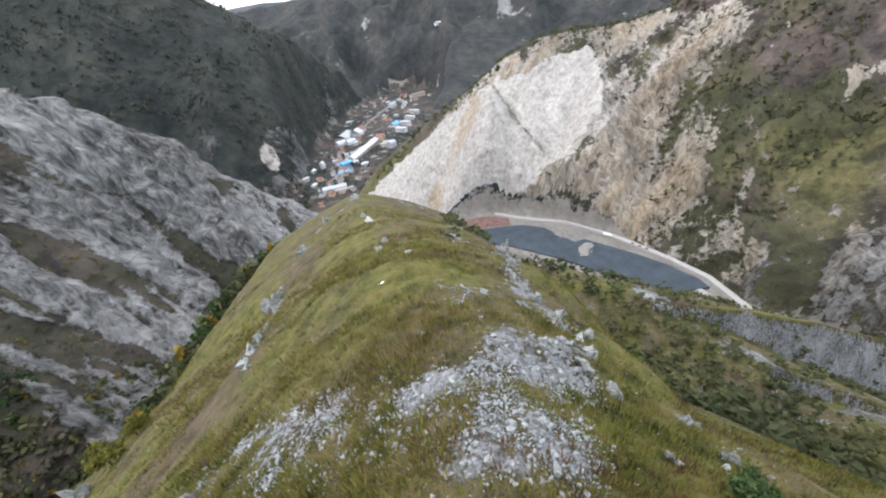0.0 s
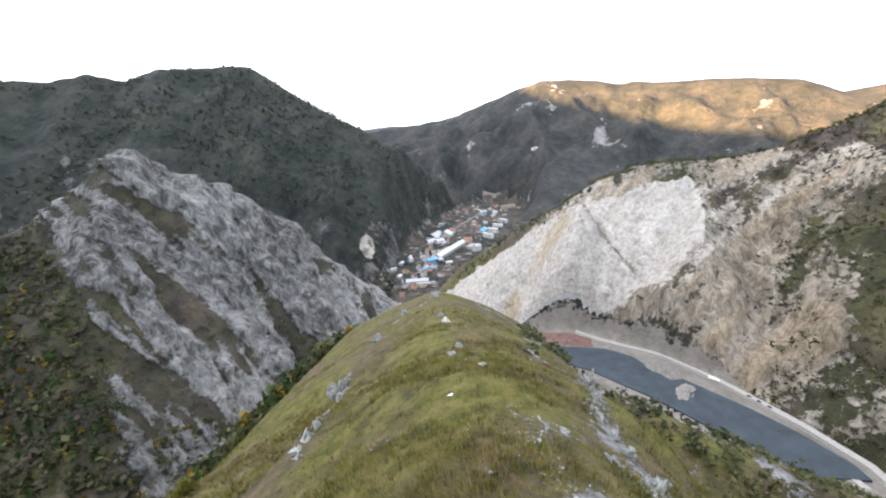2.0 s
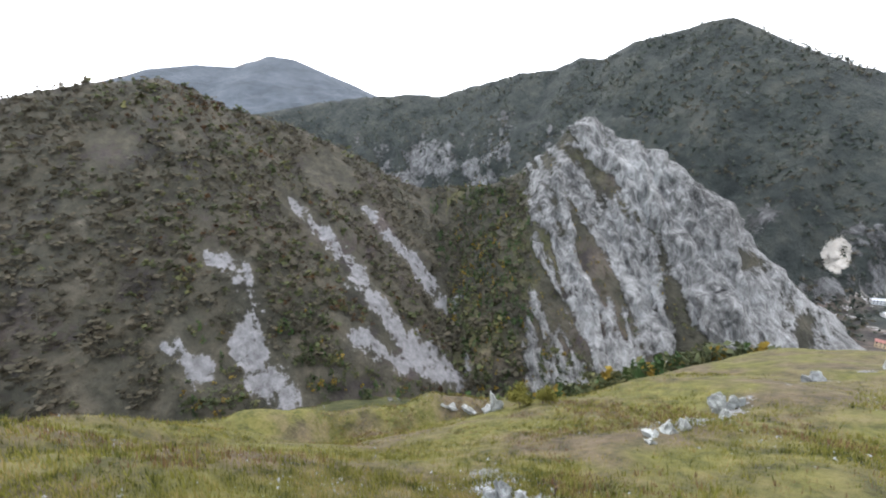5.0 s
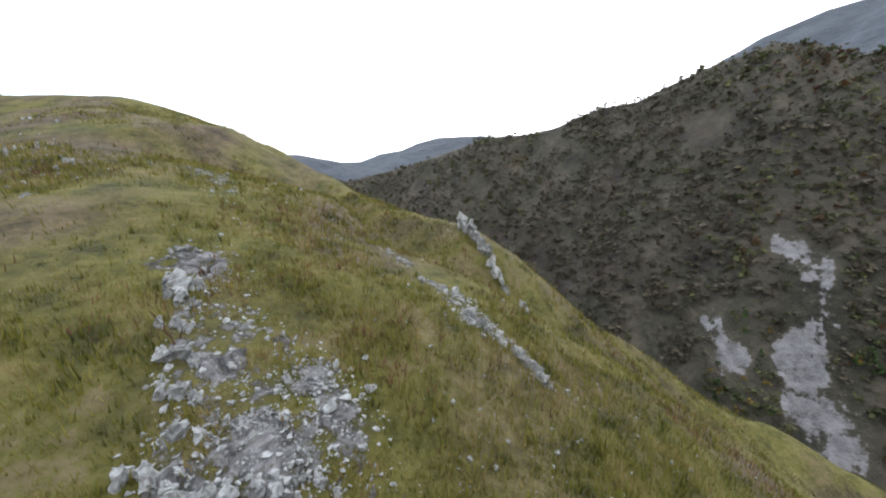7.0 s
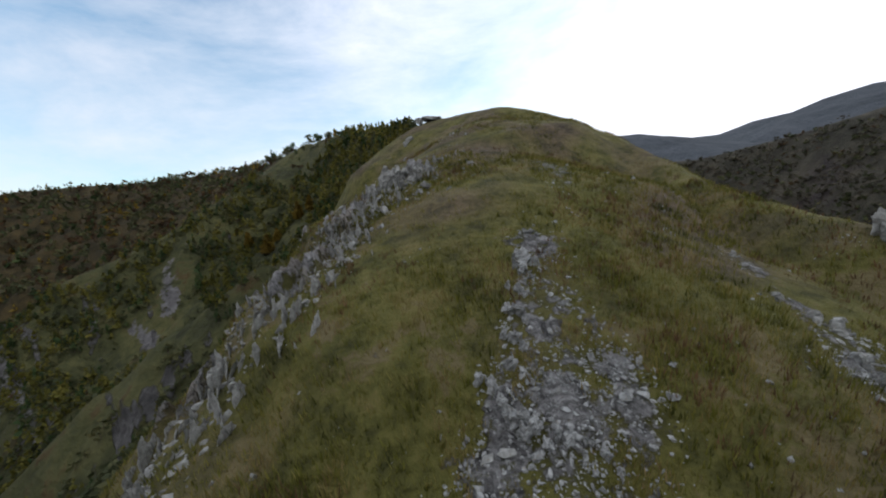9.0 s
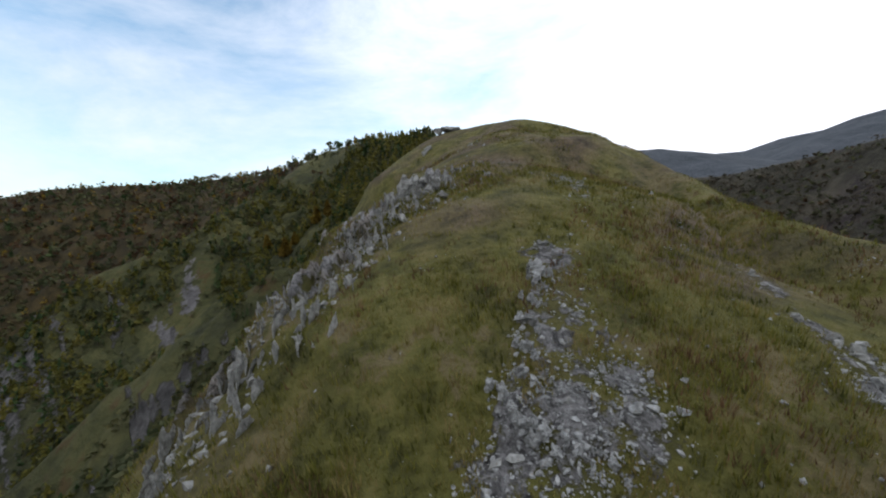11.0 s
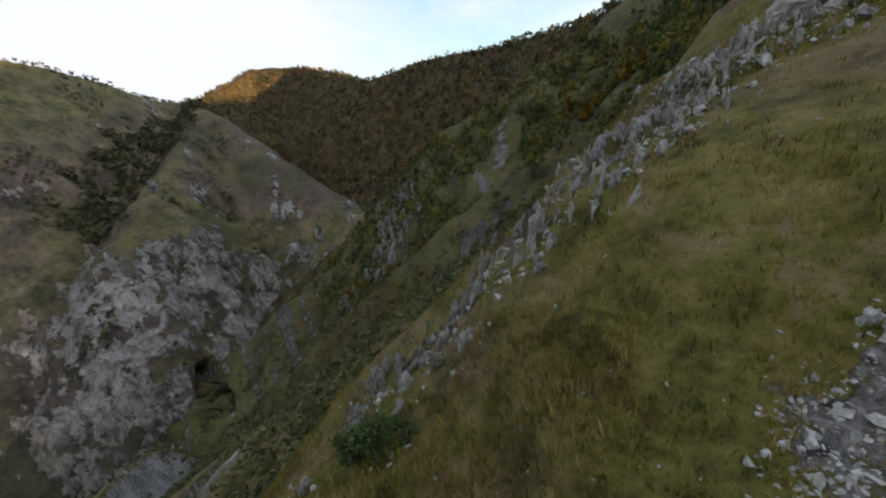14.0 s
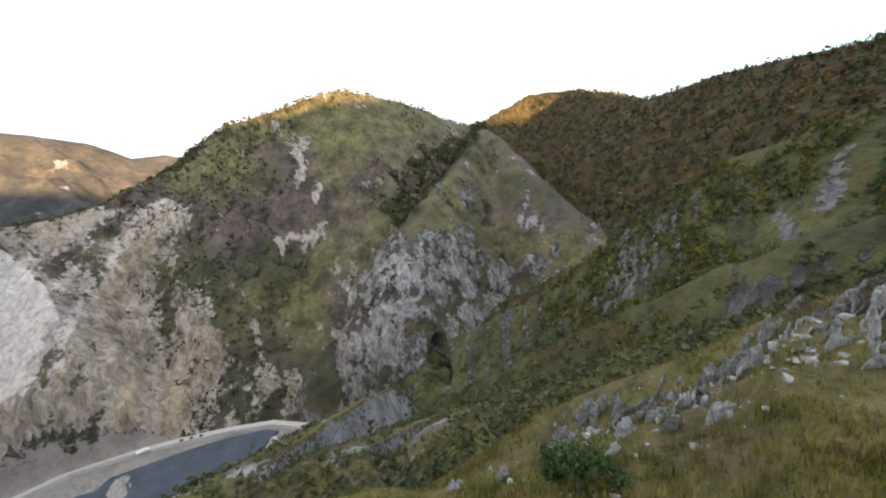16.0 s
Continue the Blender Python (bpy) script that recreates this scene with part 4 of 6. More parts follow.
ground = sheet("ground", "brown gravel and meadow floor of the valley", "ground", "ground")
ridge = sheet("near_ridge", "grassy mountain ridge with a crest of grey limestone rubble", "ridge", "near")
sheet("rocky_mountain", "steep mountain of grey limestone with strips of scrub", "mountain", "rocky")
sheet("scrub_hill", "brown scrub-covered hill with grey rubble gullies", "hill", "scrub")
sheet("dark_mountain", "dark wooded mountain with pale crags", "mountain", "dark")
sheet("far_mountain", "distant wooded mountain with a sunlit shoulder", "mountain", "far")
sheet("far_peak", "distant mountain peak, coloured blue-grey for haze, under the low sun", "mountain", "peak")
sheet("quarry_hill", "high grassy hill with a white quarried rock face", "hill", "quarry")
sheet("green_spur", "green grassy spur broken by grey limestone cliffs", "hill", "spur")
sheet("forest_ridge", "wooded ridge in autumn colours with grey slides", "ridge", "forest")

# ---- building helpers ----
rng = np.random.default_rng(7)


def ground_z(x, y):
    return terrain(np.atleast_1d(np.asarray(x, float)), np.atleast_1d(np.asarray(y, float)))[0]


def part(name, bm, material, parent, label="", smooth_shade=False):
    me = bpy.data.meshes.new(name)
    bm.to_mesh(me)
    bm.free()
    me.materials.append(material)
    if smooth_shade:
        me.polygons.foreach_set("use_smooth", np.ones(len(me.polygons), bool))
    ob = new(name, me)
    if parent is not None:
        ob.parent = parent
    return tagged(ob, label) if label else ob


def empty(name, label, category, m, group="", kind=""):
    ob = new(name)
    ob.empty_display_size = 0.1
    ob.matrix_world = m
    return tagged(ob, label, category, group, kind)


def box(bm, x0, x1, y0, y1, z0, z1, bevel=0.0):
    made = bmesh.ops.create_cube(bm, size=1.0, matrix=Matrix.Translation(((x0 + x1) / 2, (y0 + y1) / 2, (z0 + z1) / 2)) @ Matrix.Diagonal((x1 - x0, y1 - y0, z1 - z0, 1)))
    if bevel:
        edges = list({e for v in made["verts"] for e in v.link_edges})
        bmesh.ops.bevel(bm, geom=edges, offset=bevel, segments=1, affect='EDGES')
    return made["verts"]


def poly_mesh(name, verts, faces_n, mats, smooth_shade=False, slot=None):
    """A mesh from loose polygons: verts (count, corners, 3)."""
    count, corners = verts.shape[:2]
    me = bpy.data.meshes.new(name)
    me.vertices.add(count * corners)
    me.vertices.foreach_set("co", verts.reshape(-1).astype(np.float32))
    me.loops.add(count * corners)
    me.loops.foreach_set("vertex_index", np.arange(count * corners, dtype=np.int32))
    me.polygons.add(count)
    me.polygons.foreach_set("loop_start", np.arange(0, count * corners, corners, dtype=np.int32))
    for m in mats:
        me.materials.append(m)
    if slot is not None:
        me.polygons.foreach_set("material_index", slot.astype(np.int32))
    me.update(calc_edges=True)
    return me


def leaf_quads(centres, size, r, flat=0.0):
    """Small four-cornered sprays of leaves turned every way round the centres."""
    k = len(centres)
    a = r.normal(size=(k, 3))
    a[:, 2] *= 1 - flat
    a /= np.linalg.norm(a, axis=1)[:, None]
    b = np.cross(a, r.normal(size=(k, 3)))
    b /= np.linalg.norm(b, axis=1)[:, None] + 1e-9
    s = (size * r.uniform(0.6, 1.3, k))[:, None]
    a, b = a * s, b * s * r.uniform(0.45, 0.9, (k, 1))
    return np.stack([centres - a, centres - b * 0.8 + a * 0.1, centres + a, centres + b], 1)


def crown_broad(k, r, size=0.26):
    """Leaf sprays of a broad tree one metre high, in a few uneven lobes."""
    lobes = np.stack([r.uniform(-0.26, 0.26, 7), r.uniform(-0.26, 0.26, 7), r.uniform(0.25, 0.85, 7)], 1)
    c = lobes[r.integers(0, 7, k)] + r.normal(size=(k, 3)) * (0.09, 0.09, 0.08)
    return leaf_quads(c, size * 0.55, r)


def crown_cone(k, r, size=0.2):
    """Drooping sprays of a conifer one metre high."""
    h = r.uniform(0.08, 1.0, k) ** 0.85
    rad = (1 - h) * 0.27 * r.uniform(0.45, 1.1, k) + 0.015
    a = r.uniform(0, 2 * math.pi, k)
    c = np.stack([np.cos(a) * rad, np.sin(a) * rad, h - 0.05], 1)
    return leaf_quads(c, size * (0.35 + 0.6 * (1 - h)), r, 0.4)


def trunk_quads(h, w):
    out = []
    for i in range(3):
        a, b = i * 2 * math.pi / 3, (i + 1) * 2 * math.pi / 3
        out.append([(math.cos(a) * w, math.sin(a) * w, -0.1), (math.cos(b) * w, math.sin(b) * w, -0.1),
                    (math.cos(b) * w * 0.4, math.sin(b) * w * 0.4, h), (math.cos(a) * w * 0.4, math.sin(a) * w * 0.4, h)])
    return np.array(out)


def wood(name, label, x, y, heights, mat, k=20, cone=False, kind_cat="trees", widen=1.0, spray=0.26, sink=0.0):
    """Many trees joined: one object of stuff."""
    r = np.random.default_rng(len(x) + k)
    z = ground_z(x, y)
    models = []
    for _ in range(8):
        q = crown_cone(k, r, spray) if cone else crown_broad(k, r, spray)
        models.append(np.concatenate([q, trunk_quads(0.55, 0.022)]))
    models = np.array(models)
    per = models.shape[1]
    pick = r.integers(0, 8, len(x))
    turn_ = r.uniform(0, 2 * math.pi, len(x))
    v = models[pick].copy()
    cs, sn = np.cos(turn_)[:, None, None], np.sin(turn_)[:, None, None]
    vx, vy = v[..., 0] * cs - v[..., 1] * sn, v[..., 0] * sn + v[..., 1] * cs
    hh = np.asarray(heights)[:, None, None]
    wide = hh * widen * r.uniform(0.8, 1.25, len(x))[:, None, None]
    out = np.stack([vx * wide + np.asarray(x)[:, None, None], vy * wide + np.asarray(y)[:, None, None], v[..., 2] * hh + (z - sink)[:, None, None]], -1)
    slot = np.tile(np.r_[np.zeros(per - 3), np.ones(3)], len(x))
    me = poly_mesh(name, out.reshape(-1, 4, 3), 4, [mat, M_BARK], slot=slot)
    return tagged(new(name, me), label, kind_cat, kind="stuff")


def scatter(count, az0, az1, d0, d1, seed, kinds, keep=None, power=1.0):
    """Random places in a sector of the land, kept on the landforms named."""
    r = np.random.default_rng(seed)
    a = np.radians(r.uniform(az0, az1, count))
    d = (r.uniform(0, 1, count) ** power) * (d1 - d0) + d0
    x, y = -np.sin(a) * d, np.cos(a) * d
    z, kind = terrain(x, y)
    ok = np.isin(kind, [NAMES.index(q) for q in kinds])
    if keep is not None:
        ok &= keep(x, y, z, np.degrees(a), d, r)
    if d1 > 150:
        # the slopes that turn their backs on the ridge stay bare
        ok &= terrain(x * 1.035, y * 1.035)[0] / (d * 1.035) > z / d - 0.012
    return x[ok], y[ok]


def clumped(x, y, size, seed, cut):
    return fbm(x, y, size=size, octaves=3, seed=seed) > cut


# ---- woods and scrub ----
def on_gully(x, y, margin=1.3):
    hit_ = np.zeros(x.shape, bool)
    for pts, w0, w1 in GULLIES + GREY_SLIDES:
        hit_ |= near_line([(px, py, 0) for px, py in pts], x, y)[0] < margin * max(w0, w1) * 0.8
    return hit_


x, y = scatter(30000, -174, -84, 230, 2080, 11, ["forest"], lambda x, y, z, a, d, r: (r.uniform(size=len(x)) < np.where(d < 420, np.where(a < -138, 0.30, 0.16), 1.0)) & ~on_gully(x, y), 0.75)
# sunshine on this rise put into leaf colour: more rusty and golden trees
knoll_sun = np.exp(-((x - 1850) / 230) ** 2 - ((y + 545) / 230) ** 2)
tone = (1 - 0.6 * knoll_sun) * fbm(x, y, size=110, octaves=4, seed=12, gain=0.6) + 0.5 * knoll_sun + 0.42 * np.random.default_rng(2).normal(size=len(x))
hts = np.random.default_rng(3).uniform(5, 12, len(x)) * np.clip(np.hypot(x, y) / 700, 0.6, 1.15)
far_off = np.hypot(x, y) > 620
for nm, lab, sel, mat, cone in (
        ("autumn_trees", "green and brown autumn trees covering the ridge", tone < 0.2, M_GREEN, False),
        ("rusty_trees", "rust-brown autumn beeches on the ridge", (tone >= 0.2) & (tone < 0.58), M_RUST, False),
        ("golden_trees", "golden larches among the wood", (tone >= 0.58) & (tone < 0.74), M_GOLD, True),
        ("dark_firs", "dark fir trees among the autumn wood", tone >= 0.74, M_PINE, True)):
    s_ = sel & ~far_off
    wood(nm, lab, x[s_], y[s_], hts[s_], mat, 30, cone, spray=0.24, widen=1.0 if cone else 1.1)
    s_ = sel & far_off
    wood("distant_" + nm, lab + " further off", x[s_], y[s_], hts[s_], mat, 9, cone, spray=0.42, widen=1.15)
# scrub hill
x, y = scatter(26000, 48, 165, 230, 660, 21, ["scrub"], lambda x, y, z, a, d, r: ~on_gully(x, y, 0.9) & (fbm(x, y, size=60, octaves=3, seed=22) > -0.4))
tone = fbm(x, y, size=90, octaves=3, seed=23) + 0.35 * np.random.default_rng(4).normal(size=len(x))
hts = np.random.default_rng(5).gamma(4, 0.75, len(x)) + 0.8
wood("bare_scrub", "brown half-bare scrub covering the hill", x[tone < 0.1], y[tone < 0.1], hts[tone < 0.1], M_TWIG, 8, spray=0.42, widen=1.4)
sel = (tone >= 0.1) & (tone < 0.58)
wood("green_scrub", "dull green bushes on the hill", x[sel], y[sel], hts[sel], M_GREEN, 9, spray=0.42, widen=1.3)
sel = tone >= 0.58
wood("red_scrub", "reddish autumn bushes on the hill", x[sel], y[sel], hts[sel] * 0.9, M_RUST, 9, spray=0.42, widen=1.3)
# rocky mountain: bushes on ledges, wood at its south side
def slab_of(x, y, z, a):
    s_ = np.radians(a) * 400
    return fbm(s_ - 0.85 * z, z * 0.22 + s_ * 0.1, size=30, octaves=4, seed=70, gain=0.6)


x, y = scatter(9000, 3, 62, 190, 560, 31, ["rocky"], lambda x, y, z, a, d, r: slab_of(x, y, z, a) < np.where(a > 45, 0.6, -0.10))
tone = np.random.default_rng(6).uniform(size=len(x)) + 0.4 * fbm(x, y, size=40, octaves=2, seed=33)
south_side = np.degrees(np.arctan2(-x, y)) > 45
hts = np.random.default_rng(7).uniform(1.2, 4.2, len(x)) * np.where(south_side, 1.9, 0.85)
wood("ledge_bushes", "dark bushes on the ledges of the rock", x[tone < 0.5], y[tone < 0.5], hts[tone < 0.5], M_TWIG, 11, spray=0.38, widen=1.3)
sel = (tone >= 0.5) & (tone < 0.88)
wood("ledge_trees", "small green trees on the rocky mountain", x[sel], y[sel], hts[sel] * 1.1, M_GREEN, 12, spray=0.36, widen=1.2)
wood("ledge_larches", "small yellow larches on the rocky mountain", x[tone >= 0.88], y[tone >= 0.88], hts[tone >= 0.88] * 1.1, M_GOLD, 14, True)
x, y = scatter(620, 44, 60, 260, 520, 34, ["rocky", "scrub"], lambda x, y, z, a, d, r: fbm(x, y, size=50, octaves=3, seed=35) > -0.1)
wood("fold_firs", "dark firs in the fold beside the rocky mountain", x, y, np.random.default_rng(36).uniform(4, 9, len(x)), M_PINE, 14, True, spray=0.3)
# gorge foot below the near ridge
x, y = scatter(4200, -4, 100, 85, 260, 41, ["near", "ground", "rocky", "scrub"], lambda x, y, z, a, d, r: (z < -58) & (z > -190) & ~on_gully(x, y))
tone = np.random.default_rng(8).uniform(size=len(x))
hts = np.random.default_rng(9).uniform(2.5, 7.5, len(x))
wood("gorge_trees", "green trees crowding the foot of the gorge", x[tone < 0.68], y[tone < 0.68], hts[tone < 0.68], M_GREEN, 18, spray=0.30, widen=1.1)
sel = (tone >= 0.68) & (tone < 0.88)
wood("gorge_firs", "dark firs at the foot of the gorge", x[sel], y[sel], hts[sel] * 1.1, M_PINE, 18, True, spray=0.26)
wood("gorge_larches", "yellow autumn bushes at the foot of the gorge", x[tone >= 0.88], y[tone >= 0.88], hts[tone >= 0.88], M_GOLD, 16, spray=0.3)
# quarry hill and spur: bushes, dense on the scrub side and in the folds
FOLD = [place(az, 0, d) for az, d in ((-96.5, 1050), (-93, 930), (-88.5, 800), (-85.5, 720), (-82.5, 640))]
x, y = scatter(26000, -100, -38, 380, 1080, 51, ["quarry", "spur"], lambda x, y, z, a, d, r: (fbm(x, y, size=60, octaves=4, seed=52, gain=0.6) + 0.5 * smooth(-70, -60, a + 0.02 * (z + 150)) * smooth(-45, -50, a) > np.where(a > -47, 0.28, 0.20)) | (near_line(FOLD, x, y)[0] < 22 + 14 * fbm(x, y, size=40, octaves=2, seed=53)))
hts = np.random.default_rng(10).gamma(3, 0.9, len(x)) + 1.0
hts = hts * np.where(near_line(FOLD, x, y)[0] < 36, 2.2, 1.0)
tone = np.random.default_rng(11).uniform(size=len(x))
wood("hill_bushes", "dark green bushes dotted over the hill", x[tone < 0.62], y[tone < 0.62], hts[tone < 0.62], M_GREEN, 8, spray=0.45, widen=1.3)
sel = (tone >= 0.62) & (tone < 0.9)
wood("hill_scrub", "brown bushes dotted over the hill", x[sel], y[sel], hts[sel], M_TWIG, 8, spray=0.45, widen=1.3)
wood("hill_firs", "small dark firs dotted over the hill", x[tone >= 0.9], y[tone >= 0.9], hts[tone >= 0.9] * 1.2, M_PINE, 8, True, spray=0.4)
# crest of the quarry hill
line = np.array([p[:2] for p in FORMS[[i for i, f in enumerate(FORMS) if f[0] == "quarry"][0]][1]])
t_ = np.sort(np.random.default_rng(12).uniform(2, len(line) - 1.01, 1100))
i_ = t_.astype(int)
p_ = line[i_] + (t_ - i_)[:, None] * (line[i_ + 1] - line[i_]) + np.random.default_rng(13).normal(size=(1100, 2)) * 11
wood("crest_trees", "row of trees along the crest of the hill", p_[:, 0], p_[:, 1], np.random.default_rng(14).uniform(3, 9, 1100), M_GREEN, 14, spray=0.34, widen=1.05)
# woods on the dark mountain and by the town
x, y = scatter(17000, -16, 92, 780, 2150, 61, ["dark", "ground"], lambda x, y, z, a, d, r: (fbm(x, y, size=120, octaves=4, seed=62, gain=0.6) > -0.22) & ((z > -315) | (a > 6) | (r.uniform(size=len(x)) < 0.12)))
tone = np.random.default_rng(15).uniform(size=len(x)) + 0.6 * fbm(x, y, size=200, octaves=2, seed=63)
hts = np.random.default_rng(16).uniform(6, 13, len(x))
wood("mountain_wood", "dark mixed wood on the mountain side", x[tone < 0.75], y[tone < 0.75], hts[tone < 0.75], M_CANOPY, 7, spray=0.48, widen=1.2)
wood("mountain_beeches", "brown beeches on the mountain side", x[tone >= 0.75], y[tone >= 0.75], hts[tone >= 0.75], M_TWIG, 7, spray=0.48, widen=1.3)
# slope below the rib
x, y = scatter(15000, -150, -18, 34, 330, 81, ["near", "forest"], lambda x, y, z, a, d, r: clumped(x, y, 22, 82, -0.25) & (z < -24))
wood("slope_bushes", "low green and brown bushes on the east slope", x, y, np.random.default_rng(18).uniform(0.6, 2.8, len(x)), M_GREEN, 14, spray=0.36, widen=1.4)
x, y = scatter(10500, -172, -105, 70, 360, 83, ["forest"], lambda x, y, z, a, d, r: ~on_gully(x, y, 0.8) & (fbm(x, y, size=45, octaves=3, seed=84) > np.where(a < -140, -0.3, 0.04)))
tone = np.random.default_rng(85).uniform(size=len(x))
hts = np.random.default_rng(19).uniform(2.5, 8, len(x)) * np.clip(np.hypot(x, y) / 230, 0.35, 1.0)
wood("spur_larches", "yellow-green larches on the steep spur", x[tone < 0.45], y[tone < 0.45], hts[tone < 0.45], M_LIME, 20, True, spray=0.3)
sel = (tone >= 0.45) & (tone < 0.86)
wood("spur_bushes", "round green bushes on the steep spur", x[sel], y[sel], hts[sel] * 0.7, M_GREEN, 14, spray=0.34, widen=1.3)
wood("spur_firs", "dark firs on the steep spur", x[tone >= 0.86], y[tone >= 0.86], hts[tone >= 0.86], M_PINE, 20, True, spray=0.28)

# ---- grass of the near ridge ----
def turf(name, label, x, y, tall, mat, blades, spread, seed):
    r = np.random.default_rng(seed)
    z = ground_z(x, y) + 0.02
    k = len(x)
    base = np.stack([np.repeat(x, blades), np.repeat(y, blades), np.repeat(z, blades)], 1)
    a = r.uniform(0, 2 * math.pi, k * blades)
    off = np.stack([np.cos(a), np.sin(a), np.zeros_like(a)], 1)
    h = np.repeat(tall, blades) * r.uniform(0.55, 1.2, k * blades)
    root = base + off * (r.uniform(0, spread, k * blades))[:, None]
    side = np.stack([-np.sin(a), np.cos(a), np.zeros_like(a)], 1) * (0.10 * h + 0.008)[:, None]
    tip = root + off * (h * r.uniform(0.25, 0.85, k * blades))[:, None] + np.array([0, 0, 1.0]) * h[:, None]
    root[:, 2] -= 0.10
    return tagged(new(name, poly_mesh(name, np.stack([root - side, root + side, tip], 1), 3, [mat])), label, "grass", kind="stuff")


x, y = scatter(76000, -180, 180, 0.2, 62, 91, ["near"], lambda x, y, z, a, d, r: (rock_near(x, y) < 0.42) & (fbm(x, y, size=5, octaves=3, seed=92) > -0.28), 0.75)
turf("meadow_grass", "yellow-green autumn grass on the ridge", x, y, np.random.default_rng(20).uniform(0.12, 0.32, len(x)), M_GRASS, 5, 0.22, 93)
x, y = scatter(60000, -180, 180, 3, 30, 97, ["near"], lambda x, y, z, a, d, r: (rock_near(x, y) < 0.50), 0.8)
x2, y2 = scatter(38000, -180, 180, 0.2, 15, 99, ["near"], lambda x, y, z, a, d, r: (rock_near(x, y) < 0.50), 0.8)
x, y = np.r_[x[:45000], x2], np.r_[y[:45000], y2]
turf("short_turf", "short olive turf covering the ridge", x, y, np.random.default_rng(28).uniform(0.06, 0.16, len(x)), M_GRASS, 4, 0.25, 98)
x, y = scatter(46000, -180, 180, 0.2, 55, 94, ["near"], lambda x, y, z, a, d, r: (fbm(x, y, size=4, octaves=3, seed=95) > 0.13), 0.75)
turf("brown_heath", "brown heath and dry stalks among the grass", x, y, np.random.default_rng(21).uniform(0.10, 0.28, len(x)), M_HEATH, 5, 0.25, 96)

# ---- stones ----
def hull_rock(seed, flat=0.7, n=12):
    r = np.random.default_rng(seed)
    bm = bmesh.new()
    for v in r.normal(size=(n, 3)):
        v = v / np.linalg.norm(v) * r.uniform(0.8, 1.1)
        bm.verts.new((v[0], v[1] * 0.8, v[2] * flat))
    bmesh.ops.convex_hull(bm, input=list(bm.verts))
    loose = [v for v in bm.verts if not v.link_faces]
    bmesh.ops.delete(bm, geom=loose, context='VERTS')
    bmesh.ops.triangulate(bm, faces=list(bm.faces))
    return bm


rock_data = []
for s in range(9):
    bm = hull_rock(200 + s, (0.55, 0.75, 0.95)[s % 3], 14)
    me = bpy.data.meshes.new("rock")
    bm.to_mesh(me)
    bm.free()
    me.materials.append((M_STONE, M_CRAG, M_STONE)[s % 3])
    rock_data.append(me)
shapes = []
for s in range(10):
    bm = hull_rock(300 + s, 0.72, 10)
    bm.faces.ensure_lookup_table()
    shapes.append(np.array([[v.co[:] for v in f.verts] for f in bm.faces]))
    bm.free()


def rubble(name, label, x, y, size, mat, seed):
    r = np.random.default_rng(seed)
    z = ground_z(x, y)
    out = []
    for px, py, pz, s in zip(x, y, z, size):
        q = shapes[r.integers(0, 10)] @ np.array(Euler(r.uniform(-0.7, 0.7, 3) + (0, 0, r.uniform(0, 6))).to_matrix()).T
        out.append(q * s * r.uniform(0.7, 1.25, 3) + (px, py, pz + s * 0.25))
    return tagged(new(name, poly_mesh(name, np.concatenate(out), 3, [mat])), label, "rubble", kind="stuff")


x, y = scatter(300000, -180, 180, 2.5, 32, 101, ["near"], lambda x, y, z, a, d, r: (rock_near(x, y) + r.normal(size=len(x)) * 0.12 > 0.38), 0.75)
rubble("crest_rubble", "loose grey limestone rubble on the crest", x[:52000], y[:52000], np.random.default_rng(22).gamma(1.0, 0.024, 52000)[:len(x[:52000])] + 0.022, M_STONE, 102)
x, y = scatter(15000, -180, 180, 3, 60, 103, ["near"], lambda x, y, z, a, d, r: (fbm(x, y, size=7, octaves=4, seed=104) + r.normal(size=len(x)) * 0.2 > 0.17))
rubble("scattered_stones", "grey stones scattered in the grass", x, y, np.random.default_rng(23).gamma(1.3, 0.026, len(x)) + 0.02, M_STONE, 105)


def rib_places(count, seed):
    r = np.random.default_rng(seed)
    line = np.array([p[:2] for p in RIB_SIDE])
    t = r.uniform(0, len(line) - 1.01, count)
    i = t.astype(int)
    p = line[i] + (t - i)[:, None] * (line[i + 1] - line[i]) + r.normal(size=(count, 2)) * (1.5, 1.5)
    return p[:, 0], p[:, 1]


x, y = rib_places(3600, 106)
x, y = x - 0.6 * np.linspace(0, 2.4, 3600), y + 0.8 * np.linspace(0, 2.4, 3600)
rubble("rib_rubble", "grey limestone splinters along the rocky rib", x, y, np.random.default_rng(24).gamma(1.5, 0.05, len(x)) + 0.035, M_CRAG, 107)
x, y = scatter(2400, -178, -148, 20, 55, 108, ["near"], lambda x, y, z, a, d, r: r.uniform(size=len(x)) < 0.25)
rubble("hill_stones", "grey stones below the hilltop", x, y, np.random.default_rng(25).gamma(1.6, 0.05, len(x)) + 0.04, M_STONE, 109)

# the larger rocks of the crest, one by one
x, y = scatter(2600, -180, 180, 3.5, 34, 110, ["near"], lambda x, y, z, a, d, r: rock_near(x, y) > 0.56, 0.7)
r = np.random.default_rng(26)
z = ground_z(x, y)
for px, py, pz in list(zip(x, y, z))[:270]:
    s = 0.07 + r.gamma(1.5, 0.04)
    ob = new("rock", rock_data[r.integers(0, 9)])
    ob.parent = ridge
    ob.matrix_world = Matrix.LocRotScale((px, py, pz + s * 0.18), Euler((r.uniform(-.5, .5), r.uniform(-.5, .5), r.uniform(0, 6.3))), Vector((s * 1.25, s, s * 0.9)))


